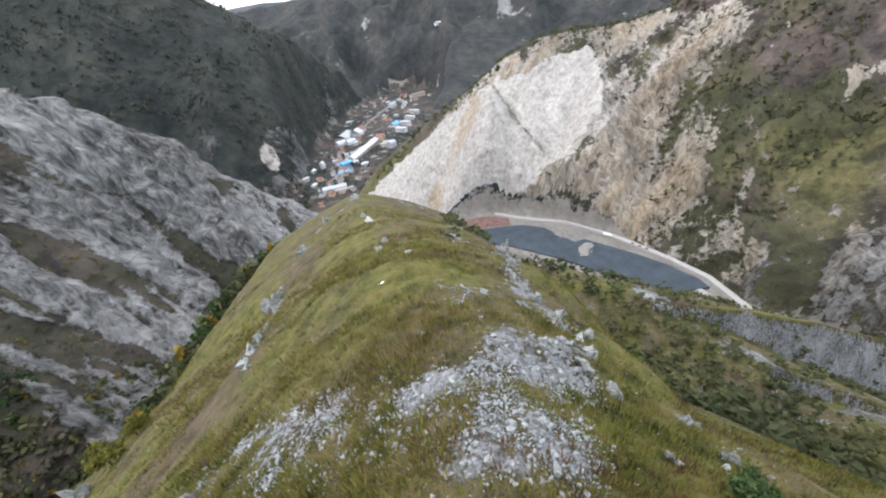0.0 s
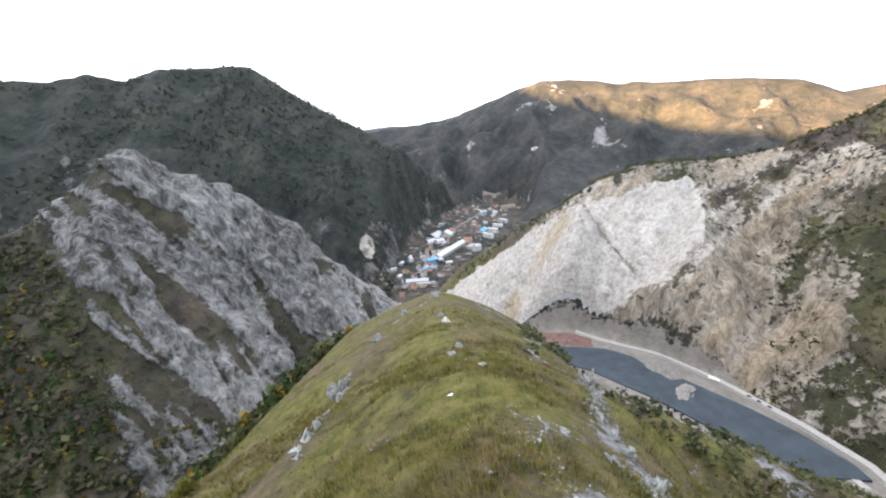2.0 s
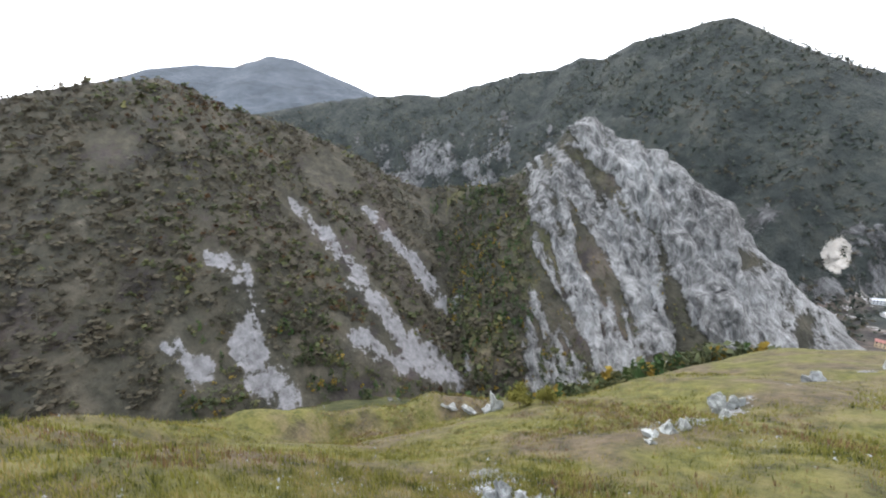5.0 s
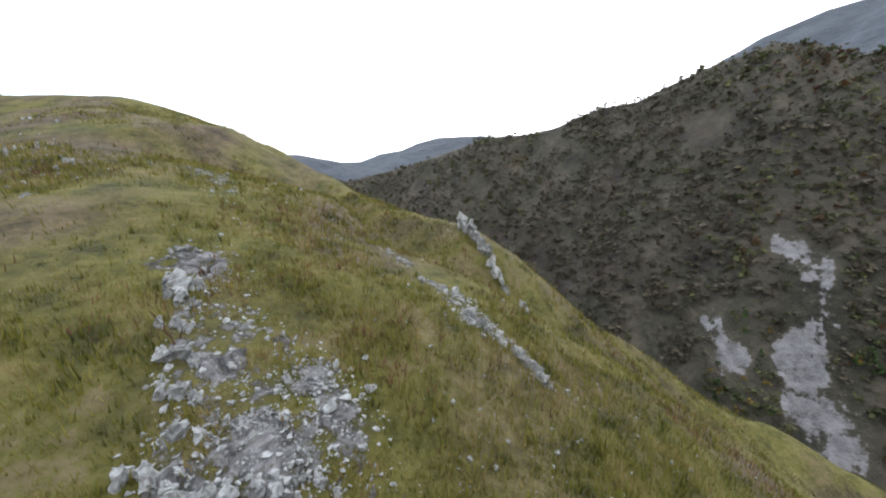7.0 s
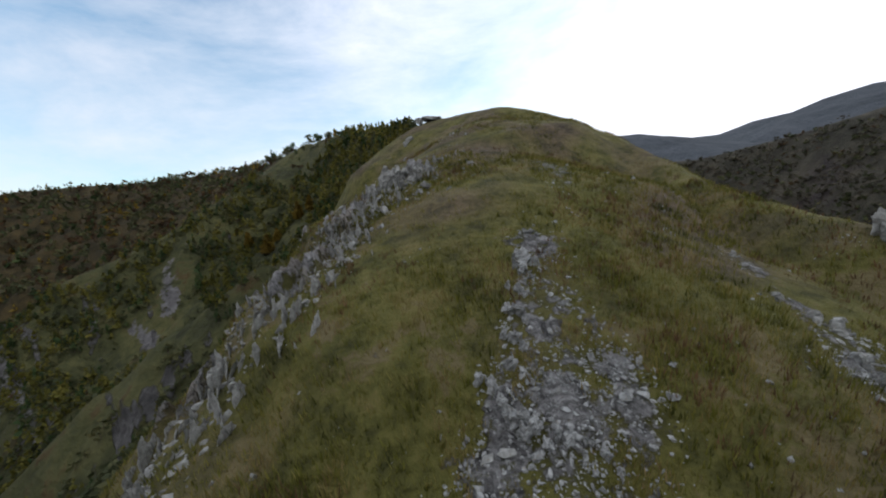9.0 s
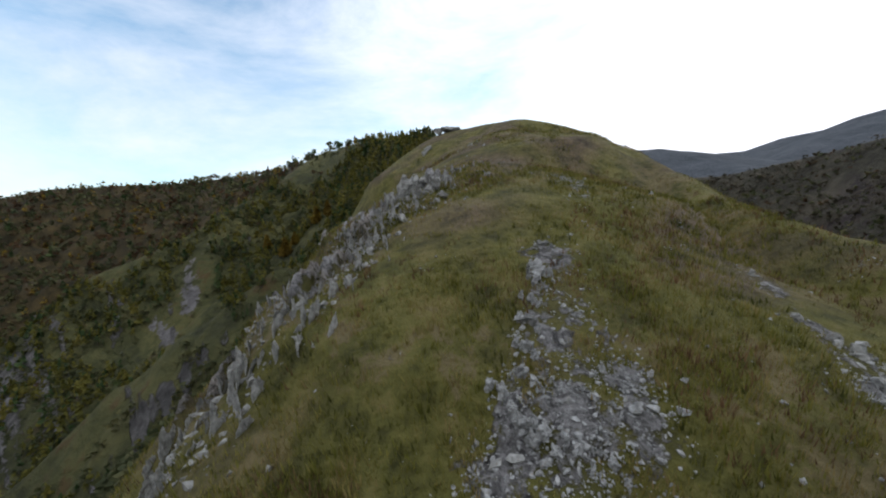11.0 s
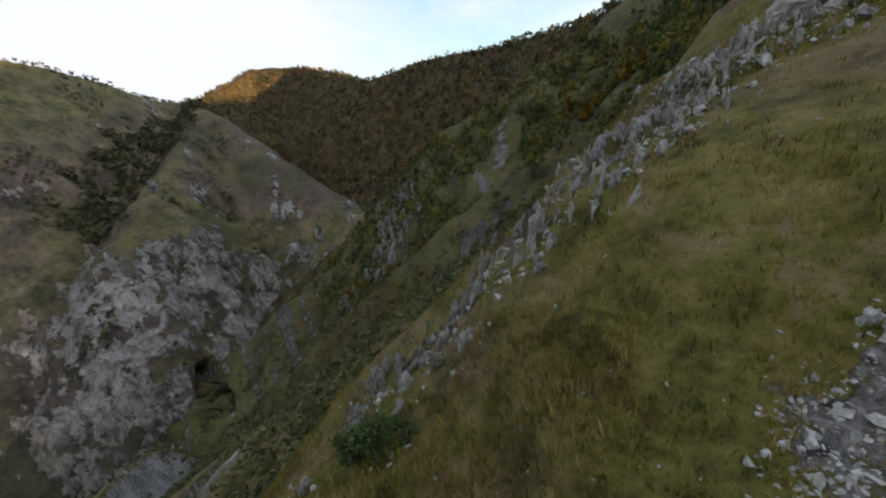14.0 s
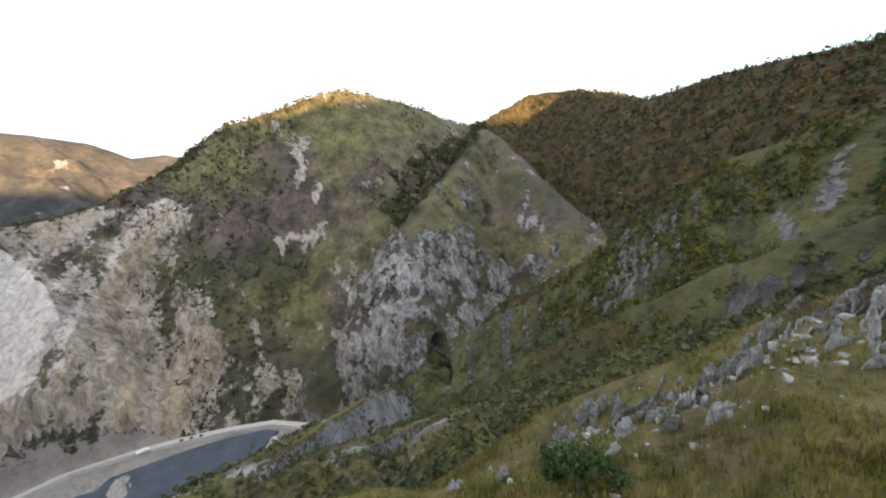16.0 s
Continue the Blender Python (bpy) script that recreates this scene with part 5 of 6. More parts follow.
def jagged(bm, w, rough, where):
    """Breaks the smooth sides of a rock into facets and splits."""
    for v in bm.verts:
        q = (v.co + where) * (2.2 / w)
        k = noise.fractal(q, 0.7, 2.1, 5) + 0.9 * abs(noise.noise(Vector((q.x * 2.2, q.y * 2.2, q.z * 0.7)))) - 0.35
        v.co += v.normal * k * rough * w


def outcrop(name, label, lumps, mat=M_CRAG, seed=0, category="rock", lean=(0, 0), rough=0.22, cuts=3, group=""):
    """A crag: splintered lumps grown together. lumps: x, y, half width along, half width across, height, turn."""
    out = bmesh.new()
    base = Vector((lumps[0][0], lumps[0][1], float(ground_z(lumps[0][0], lumps[0][1])[0])))
    for i, (lx, ly, w, d, h, turn_) in enumerate(lumps):
        bm = hull_rock(seed * 31 + i + 500, 1.0, 11)
        bmesh.ops.subdivide_edges(bm, edges=list(bm.edges), cuts=cuts, use_grid_fill=True)
        lz = float(ground_z(lx, ly)[0])
        m = Matrix.Translation((lx - base.x, ly - base.y, lz - base.z + h * 0.22)) @ pose(0, 0, 0, lean[0], lean[1], turn_) @ Matrix.Diagonal((w, d, h * 0.72, 1))
        bm.transform(m)
        bm.normal_update()
        jagged(bm, max(w, d), rough, base)
        tmp = bpy.data.meshes.new("tmp")
        bm.to_mesh(tmp)
        bm.free()
        out.from_mesh(tmp)
        bpy.data.meshes.remove(tmp)
    me = bpy.data.meshes.new(name)
    out.to_mesh(me)
    out.free()
    me.materials.append(mat)
    ob = new(name, me)
    ob.location = base
    return tagged(ob, label, category, group)


outcrop("boulder", "grey lichen-spotted limestone boulder at the edge of the crest", [(-7.9, 7.1, 0.62, 0.5, 1.5, 20), (-7.4, 7.5, 0.6, 0.45, 1.1, 60), (-8.3, 6.8, 0.5, 0.45, 0.8, 10)], M_STONE, 1)
outcrop("rock_pillar", "upright grey limestone pillar on the grassy rim", [(-32.6, 26.9, 1.1, 0.85, 4.6, 15), (-31.8, 26.6, 1.2, 0.9, 2.6, 40), (-33.8, 26.8, 1.3, 0.8, 1.5, 40)], M_CRAG, 2)
outcrop("rock_ledge", "low grey ledge in the turf of the rim", [(-37.9, 25.4, 2.4, 0.7, 1.1, 30), (-39.5, 23.6, 2.0, 0.7, 0.9, 50)], M_CRAG, 3)
for i, (lx, ly, w, d, h, t_) in enumerate(((-15.6, -16.3, 0.7, 0.5, 1.2, 10), (-15.6, -15.6, 0.75, 0.5, 1.3, 35), (-15.2, -14.6, 0.7, 0.5, 1.4, 80), (-14.7, -13.5, 0.55, 0.4, 1.1, 50), (-14.4, -12.7, 0.4, 0.3, 0.8, 50), (-14.3, -11.4, 0.4, 0.3, 0.6, 20))):
    outcrop("edge_crag", "grey crag standing out at the edge of the meadow", [(lx, ly, w, d, h, t_), (lx + 0.2, ly + 0.35, w * 0.8, d * 0.8, h * 0.75, t_ + 40)], M_CRAG, 400 + i, group="crags on the rim of the meadow")
for i, (lx, ly, w) in enumerate(((-8.05, -6.6, 0.42), (-8.1, -7.0, 0.36), (-8.2, -7.6, 0.38), (-8.1, -8.3, 0.32), (-7.9, -8.8, 0.32), (-8.1, -9.5, 0.28), (-8.8, -10.9, 0.32), (-8.6, -11.4, 0.26), (-8.2, -12.3, 0.28), (-9.4, -16.0, 0.3))):
    outcrop("band_rock", "grey broken rock in a band across the slope", [(lx, ly, w, w * 0.7, w * 1.3, 60 + i * 37), (lx + 0.15, ly + 0.25, w * 0.8, w * 0.6, w, i * 53)], M_CRAG, 410 + i, group="band of rock across the slope")
for i, (lx, ly, w, h) in enumerate(((7.7, -26.6, 0.8, 1.6), (7.1, -28.2, 0.8, 1.7), (6.2, -27.0, 0.7, 1.3), (5.2, -25.4, 0.7, 1.3), (8.6, -25.2, 0.6, 1.1), (4.4, -22.4, 0.4, 0.6), (6.8, -35.5, 0.7, 1.1))):
    outcrop("top_crag", "grey crag on the shoulder below the hilltop", [(lx, ly, w, w * 0.6, h, i * 41), (lx + 0.4, ly + 0.4, w * 0.8, w * 0.5, h * 0.8, i * 67)], M_CRAG, 420 + i, group="crags below the hilltop")
outcrop("summit_crag", "pale rock beside the grassy summit", [(8.0, -71.6, 2.0, 1.4, 1.3, 0), (9.4, -70.8, 1.8, 1.3, 1.4, 20), (6.6, -71.0, 1.6, 1.2, 0.9, 20)], M_CRAG, 8)
outcrop("shoulder_crag", "small grey crag on the shoulder of the summit", [(11.0, -62.5, 1.1, 0.7, 1.8, 60), (11.4, -61.2, 0.8, 0.6, 1.4, 20)], M_CRAG, 19)
for i, (lx, ly, w, h) in enumerate(((-0.1, -12.8, 0.55, 0.9), (0.1, -12.2, 0.4, 0.6), (0.45, -11.2, 0.36, 0.5), (0.65, -10.1, 0.4, 0.6), (0.9, -9.2, 0.4, 0.6), (0.8, -8.2, 0.38, 0.5), (1.65, -7.9, 0.36, 0.55), (1.25, -7.3, 0.5, 0.6), (0.8, -7.1, 0.45, 0.5), (0.1, -6.9, 0.32, 0.4), (-0.5, -6.7, 0.28, 0.3), (-0.7, -14.9, 0.32, 0.5), (-0.9, -10.6, 0.26, 0.35), (-1.5, -10.0, 0.24, 0.3), (11.2, 11.0, 0.5, 0.5), (12.0, 8.4, 0.5, 0.5), (9.3, 12.8, 0.5, 0.35), (8.2, 13.2, 0.4, 0.3), (10.8, 6.4, 0.5, 0.4), (9.6, 5.4, 0.5, 0.45), (13.2, 1.6, 0.5, 0.45))):
    outcrop("crest_block", "pale split block of limestone on the crest", [(lx, ly, w * 0.8, w * 0.6, h * 0.8, i * 47), (lx + 0.25, ly - 0.2, w * 0.6, w * 0.45, h * 0.7, i * 71), (lx - 0.2, ly + 0.25, w * 0.5, w * 0.4, h * 0.55, i * 29)], M_STONE, 430 + i, rough=0.34, group="blocks on the crest")
for i, (lx, ly, w, h) in enumerate(((11.2, 3.4, 0.6, 0.7), (10.6, 4.6, 0.55, 0.7), (11.6, 5.4, 0.6, 0.8), (9.2, 3.9, 0.45, 0.5), (12.3, 7.0, 0.5, 0.7), (12.9, 9.8, 0.5, 0.8), (13.2, 12.6, 0.55, 0.8), (13.3, 14.6, 0.5, 0.8), (13.4, 16.6, 0.55, 0.9), (14.6, 19.2, 0.5, 0.8), (15.8, 21.6, 0.6, 1.1), (16.6, 23.7, 0.6, 1.4), (13.8, 10.9, 0.6, 0.9), (13.2, 7.4, 0.6, 0.8), (9.4, 5.9, 0.5, 0.5), (9.2, 12.3, 0.4, 0.4), (8.4, 12.6, 0.35, 0.35), (4.8, 4.5, 0.3, 0.25))):
    outcrop("edge_rock", "jagged limestone rock at the edge above the quarry side", [(lx, ly, w, w * 0.6, h, 80 + i * 23), (lx + w * 0.2, ly + w * 0.4, w * 0.8, w * 0.6, h * 0.7, 60 + i * 41)], M_LIGHT, 450 + i, group="rocks along the east edge")
outcrop("east_fin", "thin grey rock fin below the crest", [(17.9, 26.4, 0.7, 0.35, 3.0, 80), (18.2, 28.0, 1.0, 0.45, 2.4, 90), (18.3, 29.6, 1.0, 0.45, 1.7, 90)], M_CRAG, 12)
outcrop("tip_crag", "small white crag at the tip of the ridge", [(4.3, 77.0, 1.0, 0.8, 1.9, 0), (3.3, 77.4, 0.9, 0.7, 1.3, 0)], M_STONE, 13)
outcrop("tip_crag", "white crag beside the tip of the ridge", [(-7.2, 56.0, 0.9, 0.7, 1.8, 0), (-8.0, 55.2, 0.9, 0.6, 1.4, 40)], M_STONE, 29)
outcrop("tip_stone", "white stone below the tip of the ridge", [(5.0, 45.4, 0.55, 0.4, 1.3, 0), (4.7, 45.8, 0.45, 0.4, 0.8, 0)], M_WHITE, 14)
for i, (lx, ly, w, h) in enumerate(((-9.9, 35.6, 1.1, 2.4), (-9.2, 37.2, 0.9, 1.8), (-9.5, 34.0, 0.7, 1.3), (-8.3, 32.0, 0.6, 1.0), (-8.9, 23.4, 0.8, 1.3), (-9.3, 22.0, 0.7, 1.2), (-8.7, 25.4, 0.6, 1.0), (-8.6, 20.4, 0.5, 0.8), (-7.8, 58.0, 1.1, 2.0), (-3.0, 65.5, 1.0, 1.7), (4.2, 50.6, 0.6, 1.2), (5.4, 30.8, 0.6, 0.7), (4.4, 27.5, 0.5, 0.6), (6.4, 21.6, 0.5, 0.5), (3.6, 79.2, 0.9, 1.6))):
    outcrop("ridge_crag", "pale crag along the west edge of the ridge", [(lx, ly, w, w * 0.7, h, i * 31), (lx + w * 0.3, ly + w * 0.35, w * 0.8, w * 0.6, h * 0.7, i * 57)], M_LIGHT, 460 + i, group="crags along the west edge")
outcrop("flat_stone", "flat white stone in the grass", [(3.7, 17.2, 0.32, 0.24, 0.25, 0)], M_WHITE, 16, rough=0.12)
outcrop("slope_stone", "squat pale rock on the east slope", [(10.3, 0.25, 0.25, 0.2, 0.5, 0), (10.5, 0.0, 0.2, 0.2, 0.35, 0)], M_CRAG, 18)


# splintered fins of the rib: each a row of leaning blades grown together
def fin_mesh(seed, long_, tall):
    r = np.random.default_rng(seed)
    bm = bmesh.new()
    n = 9
    rows = []
    for i in range(n):
        f = i / (n - 1)
        h = tall * math.sin(math.pi * (0.12 + 0.8 * f)) * r.uniform(0.35, 1.0)
        th = 0.16 * long_ * r.uniform(0.5, 1.0) * math.sin(math.pi * (0.1 + 0.8 * f))
        px, off = (f - 0.5) * long_ + r.uniform(-0.05, 0.05) * long_, r.uniform(-0.06, 0.06) * long_
        rows.append([bm.verts.new(v) for v in ((px, off - th, -0.5), (px + 0.03, off - th * r.uniform(0.5, 0.9), h * r.uniform(0.35, 0.6)), (px + r.uniform(-.06, .06), off + r.uniform(-.05, .05), h),
                                               (px, off + th * r.uniform(0.4, 0.9), h * r.uniform(0.3, 0.6)), (px, off + th, -0.5))])
    for a, b in zip(rows[:-1], rows[1:]):
        for j in range(4):
            bm.faces.new((a[j], b[j], b[j + 1], a[j + 1]))
        bm.faces.new((a[4], b[4], b[0], a[0]))
    bm.faces.new(rows[0][::-1])
    bm.faces.new(rows[-1])
    bmesh.ops.subdivide_edges(bm, edges=list(bm.edges), cuts=3, use_grid_fill=True)
    bmesh.ops.triangulate(bm, faces=list(bm.faces))
    bm.normal_update()
    jagged(bm, long_ * 0.35, 0.16, Vector((seed * 7.0, 0, 0)))
    me = bpy.data.meshes.new("rock_fin")
    bm.to_mesh(me)
    bm.free()
    me.materials.append(M_CRAG)
    return me


fin_data = [fin_mesh(s, 1.6, 1.0) for s in range(8)]
r = np.random.default_rng(40)
for pts, fw, fh in FIN_LINES:
    for (ax, ay, _), (bx, by, _) in zip(pts[:-1], pts[1:]):
        count = max(1, int(math.hypot(bx - ax, by - ay) / 0.7))
        for i in range(count):
            f = (i + 0.5) / count
            px, py = ax + f * (bx - ax) + r.normal() * 0.55, ay + f * (by - ay) + r.normal() * 0.55
            k = r.uniform(0.35, 0.8) * (0.6 + 0.3 * fh)
            ob = new("rock_fin", fin_data[r.integers(0, 8)])
            ob.matrix_world = Matrix.LocRotScale((px, py, float(ground_z(px, py)[0]) - 0.05), Euler((r.uniform(-.25, .25), r.uniform(-.15, .15), -1.15 + r.normal() * 0.25)), Vector((k * 1.1, k * r.uniform(0.5, 0.9), k * r.uniform(1.0, 2.0))))
            tagged(ob, "upright splintered grey limestone fin in the slope", "rock", "fins of the rib")


for px, py, k in ((14.0, -6.2, 0.7), (15.2, -6.3, 0.8), (16.4, -6.7, 0.9), (17.4, -7.1, 1.0), (18.2, -7.3, 1.0), (19.0, -6.8, 1.0), (19.5, -6.3, 0.9), (16.2, -12.8, 0.9), (15.4, -11.0, 0.9), (14.4, -9.4, 0.8), (13.2, -7.4, 0.8), (11.9, -12.2, 0.9), (11.1, -10.6, 0.8)):
    ob = new("rock_fin", fin_data[r.integers(0, 8)])
    ob.matrix_world = Matrix.LocRotScale((px, py, float(ground_z(px, py)[0]) + 0.1), Euler((r.uniform(-.2, .2), r.uniform(-.1, .1), -1.1 + r.normal() * 0.35)), Vector((k * 1.1, k * 0.7, k * 1.4)))
    tagged(ob, "tall splintered dark limestone fin beside the pine slope", "rock", "fins of the rib")
px_, py_ = rib_places(240, 41)
for px, py, inward in zip(px_, py_, r.uniform(0, 2.6, 240)):
    px, py = px - 0.6 * inward, py + 0.8 * inward
    k = r.uniform(0.2, 0.55)
    ob = new("rock_fin", fin_data[r.integers(0, 8)])
    ob.matrix_world = Matrix.LocRotScale((px, py, float(ground_z(px, py)[0]) + 0.05), Euler((r.uniform(-.25, .25), r.uniform(-.15, .15), -1.33 + r.normal() * 0.3)), Vector((k * r.uniform(0.8, 1.4), k * r.uniform(0.5, 0.9), k * r.uniform(1.1, 2.3))))
    tagged(ob, "upright splintered grey limestone fin in the slope", "rock", "fins of the rib")


# ---- single trees ----
def tree(name, label, px, py, h, mat, cone, k, seed, group="", spray=0.2, widen=1.0):
    r = np.random.default_rng(seed)
    pz = float(ground_z(px, py)[0])
    thing = empty(name, label, "tree", Matrix.Translation((px, py, pz - 0.05)), group)
    bm = bmesh.new()
    rings = []
    for i in range(6):
        f = i / 5
        rad = (0.035 * (1 - f) + 0.008) * h
        wob = Vector((0.03 * h * math.sin(3 * f + seed), 0.03 * h * math.cos(2.3 * f + seed) - 0.03 * h * math.cos(seed), f * h * (0.95 if cone else 0.7) - 0.1))
        rings.append([bm.verts.new(wob + Vector((math.cos(a) * rad, math.sin(a) * rad, 0))) for a in [j * math.pi / 3 for j in range(6)]])
    for a, b in zip(rings[:-1], rings[1:]):
        for j in range(6):
            bm.faces.new((a[j], a[(j + 1) % 6], b[(j + 1) % 6], b[j]))
    for i in range(9):
        f = 0.25 + 0.08 * i
        a, l = r.uniform(0, 6.3), h * (0.27 * (1 - f) + 0.06 if cone else 0.28)
        p0 = Vector((0, 0, f * h * (0.95 if cone else 0.7)))
        p1 = p0 + Vector((math.cos(a) * l, math.sin(a) * l, l * (0.1 if cone else 0.6)))
        s = Vector((-math.sin(a), math.cos(a), 0)) * 0.012 * h
        u = Vector((0, 0, 0.012 * h))
        q = [bm.verts.new(v) for v in (p0 + s, p0 - s, p0 + u, p1)]
        for tri in ((0, 1, 3), (1, 2, 3), (2, 0, 3)):
            bm.faces.new([q[t] for t in tri])
    part("trunk", bm, M_BARK, thing)
    q = crown_cone(k, r, spray) if cone else crown_broad(k, r, spray)
    q = q * (h * widen, h * widen, h)
    crown = new("crown", poly_mesh("crown", q, 4, [mat]))
    crown.parent = thing
    return thing


tree("pine", "dark green bushy dwarf pine on the grass slope", 10.3, -2.1, 2.0, M_PINE, False, 2600, 11, spray=0.07, widen=0.85)
tree("pine", "small dark pine leaning over the slope", 10.9, -1.7, 1.7, M_PINE, False, 1800, 2, spray=0.075, widen=0.85)
tree("pine", "low dark pine bush in the grass", 10.0, -2.9, 0.8, M_PINE, False, 1200, 6, spray=0.09, widen=1.3)
tree("yellow_bush", "yellow-green autumn bush beside a rock pillar", -29.2, 28.4, 3.6, M_LIME, False, 1500, 3, spray=0.09, widen=1.1)
tree("green_bush", "green bush at the rim of the meadow", -27.0, 30.5, 2.8, M_LIME, False, 1100, 4, spray=0.10, widen=1.2)
tree("dead_shrub", "thin leafless shrub beside the boulder", -7.2, 9.6, 1.5, M_HEATH, False, 26, 5, spray=0.07)
for i, (a, e, d, h) in enumerate(((-148.8, 0, 266, 13), (-150.2, 0, 272, 9), (-153.5, 0, 262, 12), (-155.2, 0, 250, 11), (-146.5, 0, 285, 10))):
    q = place(a, e, d)
    tree("larch", "yellow larch in autumn on the steep slope", q[0], q[1], h, M_GOLD, True, 170, 30 + i, "yellow larches", 0.3)
for i, (a, d, h) in enumerate(((-150.6, 560, 13), (-151.6, 540, 15), (-153.2, 490, 13), (-154.0, 470, 14), (-156.8, 395, 11), (-157.8, 380, 12), (-159.4, 355, 10), (-160.6, 335, 9), (-162.2, 312, 8), (-164.2, 285, 7), (-167.2, 242, 6.5), (-169.6, 208, 5), (-171.2, 190, 5.5), (-172.2, 176, 4))):
    q = place(a, 0, d)
    tree("skyline_tree", "sparse tree standing on the skyline of the ridge", q[0], q[1], h, (M_GREEN, M_PINE)[i % 2], False, 110, 60 + i, "trees on the skyline", 0.22)
for i, (a, d, h) in enumerate(((110.4, 497, 7), (111.4, 500, 5), (103.5, 477, 5), (101.6, 473, 6), (99.5, 470, 6), (96.6, 470, 5))):
    q = place(a, 0, d)
    tree("hilltop_tree", "thin tree on the crest of the scrub hill", q[0], q[1], h, M_TWIG, False, 70, 90 + i, "trees on the scrub hill", 0.24)
tree("poplar", "yellow-green tree rising from the gorge", -150, -38, 9, M_GOLD, True, 160, 120, spray=0.3)

# ---- quarry yard ----
M_ROAD = plain("pale_gravel", (0.32, 0.305, 0.28), 0.95, scale=0.8)
M_SLURRY = plain("blue_grey_slurry", (0.032, 0.044, 0.056), 0.8, vary=0.3, scale=0.05)
M_HEAP_RED = stone_mat("red_brown_spoil", [(0.3, (0.10, 0.055, 0.045)), (0.6, (0.20, 0.12, 0.10)), (0.8, (0.28, 0.20, 0.17))], 0.25)
M_HEAP_GREY = stone_mat("grey_spoil", [(0.3, (0.13, 0.12, 0.105)), (0.6, (0.24, 0.22, 0.20)), (0.8, (0.34, 0.32, 0.30))], 0.25)


def ribbon(name, label, pts, width, thick, mat, category):
    """A road with shoulders, laid as a thick strip along its middle line."""
    bm = bmesh.new()
    fine = []
    for (ax, ay, az), (bx, by, bz) in zip(pts[:-1], pts[1:]):
        for i in range(8):
            t = i / 8
            fine.append(Vector((ax + (bx - ax) * t, ay + (by - ay) * t, az + (bz - az) * t)))
    fine.append(Vector(pts[-1]))
    rows = []
    for i, p in enumerate(fine):
        d = (fine[min(i + 1, len(fine) - 1)] - fine[max(i - 1, 0)]).normalized()
        s = Vector((-d.y, d.x, 0)) * width / 2 * (1 + 0.12 * noise.noise(p * 0.05))
        rows.append([bm.verts.new(q) for q in (p - s * 1.25 - Vector((0, 0, thick)), p - s, p + s, p + s * 1.25 - Vector((0, 0, thick)))])
    for a, b in zip(rows[:-1], rows[1:]):
        for j in range(3):
            bm.faces.new((a[j], a[j + 1], b[j + 1], b[j]))
    ob = part(name, bm, mat, None)
    return tagged(ob, label, category, kind="structure")


def at_floor(az, d, lift=0.0):
    q = place(az, 0, d)
    return (q[0], q[1], QUARRY_FLOOR + lift)


ribbon("road", "pale gravel haul road along the quarry foot", [at_floor(a, d, 4.0) for a, d in ((-24.5, 548), (-28, 532), (-32, 522), (-37.3, 516), (-42, 497), (-45.5, 482), (-49, 468), (-53.5, 452), (-59, 432), (-64, 402), (-69, 374), (-73, 360), (-77, 349), (-83, 338))], 7.5, 5.5, M_ROAD, "road")
ribbon("road_branch", "lower gravel track beside the slurry pond", [at_floor(a, d, 2.0) for a, d in ((-58, 408), (-62, 390), (-66, 370), (-70, 358), (-75, 346))], 6.0, 4.0, M_ROAD, "road")

pond_rim = [(-17.5, 486), (-21, 500), (-25, 503), (-29, 508), (-33, 500), (-36, 478), (-38.5, 462), (-40, 472), (-43.5, 462), (-48, 452), (-53, 440), (-58, 425), (-59.5, 415), (-57, 398), (-54, 374), (-50, 380), (-46, 392), (-41, 405), (-36, 420), (-31.5, 432), (-27, 448), (-22, 462)]
bm = bmesh.new()
top = [bm.verts.new(at_floor(a, d, 2.2)) for a, d in pond_rim]
low = [bm.verts.new(at_floor(a, d, -3)) for a, d in pond_rim]
bm.faces.new(top)
for i in range(len(top)):
    j = (i + 1) % len(top)
    bm.faces.new((low[i], low[j], top[j], top[i]))
bmesh.ops.recalc_face_normals(bm, faces=list(bm.faces))
tagged(part("slurry_pond", bm, M_SLURRY, None), "flat blue-grey slurry pond on the quarry floor", "pond", kind="structure")


def heap(label, az, d, rx, ry, h, turn_, mat, seed):
    bm = bmesh.new()
    n = 18
    grid = [[None] * n for _ in range(n)]
    for i in range(n):
        for j in range(n):
            u, v = i / (n - 1) * 2 - 1, j / (n - 1) * 2 - 1
            f = max(0.0, 1 - math.hypot(u, v) ** 1.6)
            k = noise.fractal(Vector((u * 3 + seed, v * 3, seed)), 0.9, 2.1, 4)
            grid[i][j] = bm.verts.new((u * rx, v * ry, h * f * (1 + 0.55 * k) - 0.8 + 0.3 * k))
    for i in range(n - 1):
        for j in range(n - 1):
            bm.faces.new((grid[i][j], grid[i + 1][j], grid[i + 1][j + 1], grid[i][j + 1]))
    ob = part("spoil_mound", bm, mat, None)
    ob.matrix_world = Matrix.Translation(at_floor(az, d, 1.6)) @ pose(0, 0, 0, 0, 0, turn_)
    return tagged(ob, label, "heap", "spoil heaps")


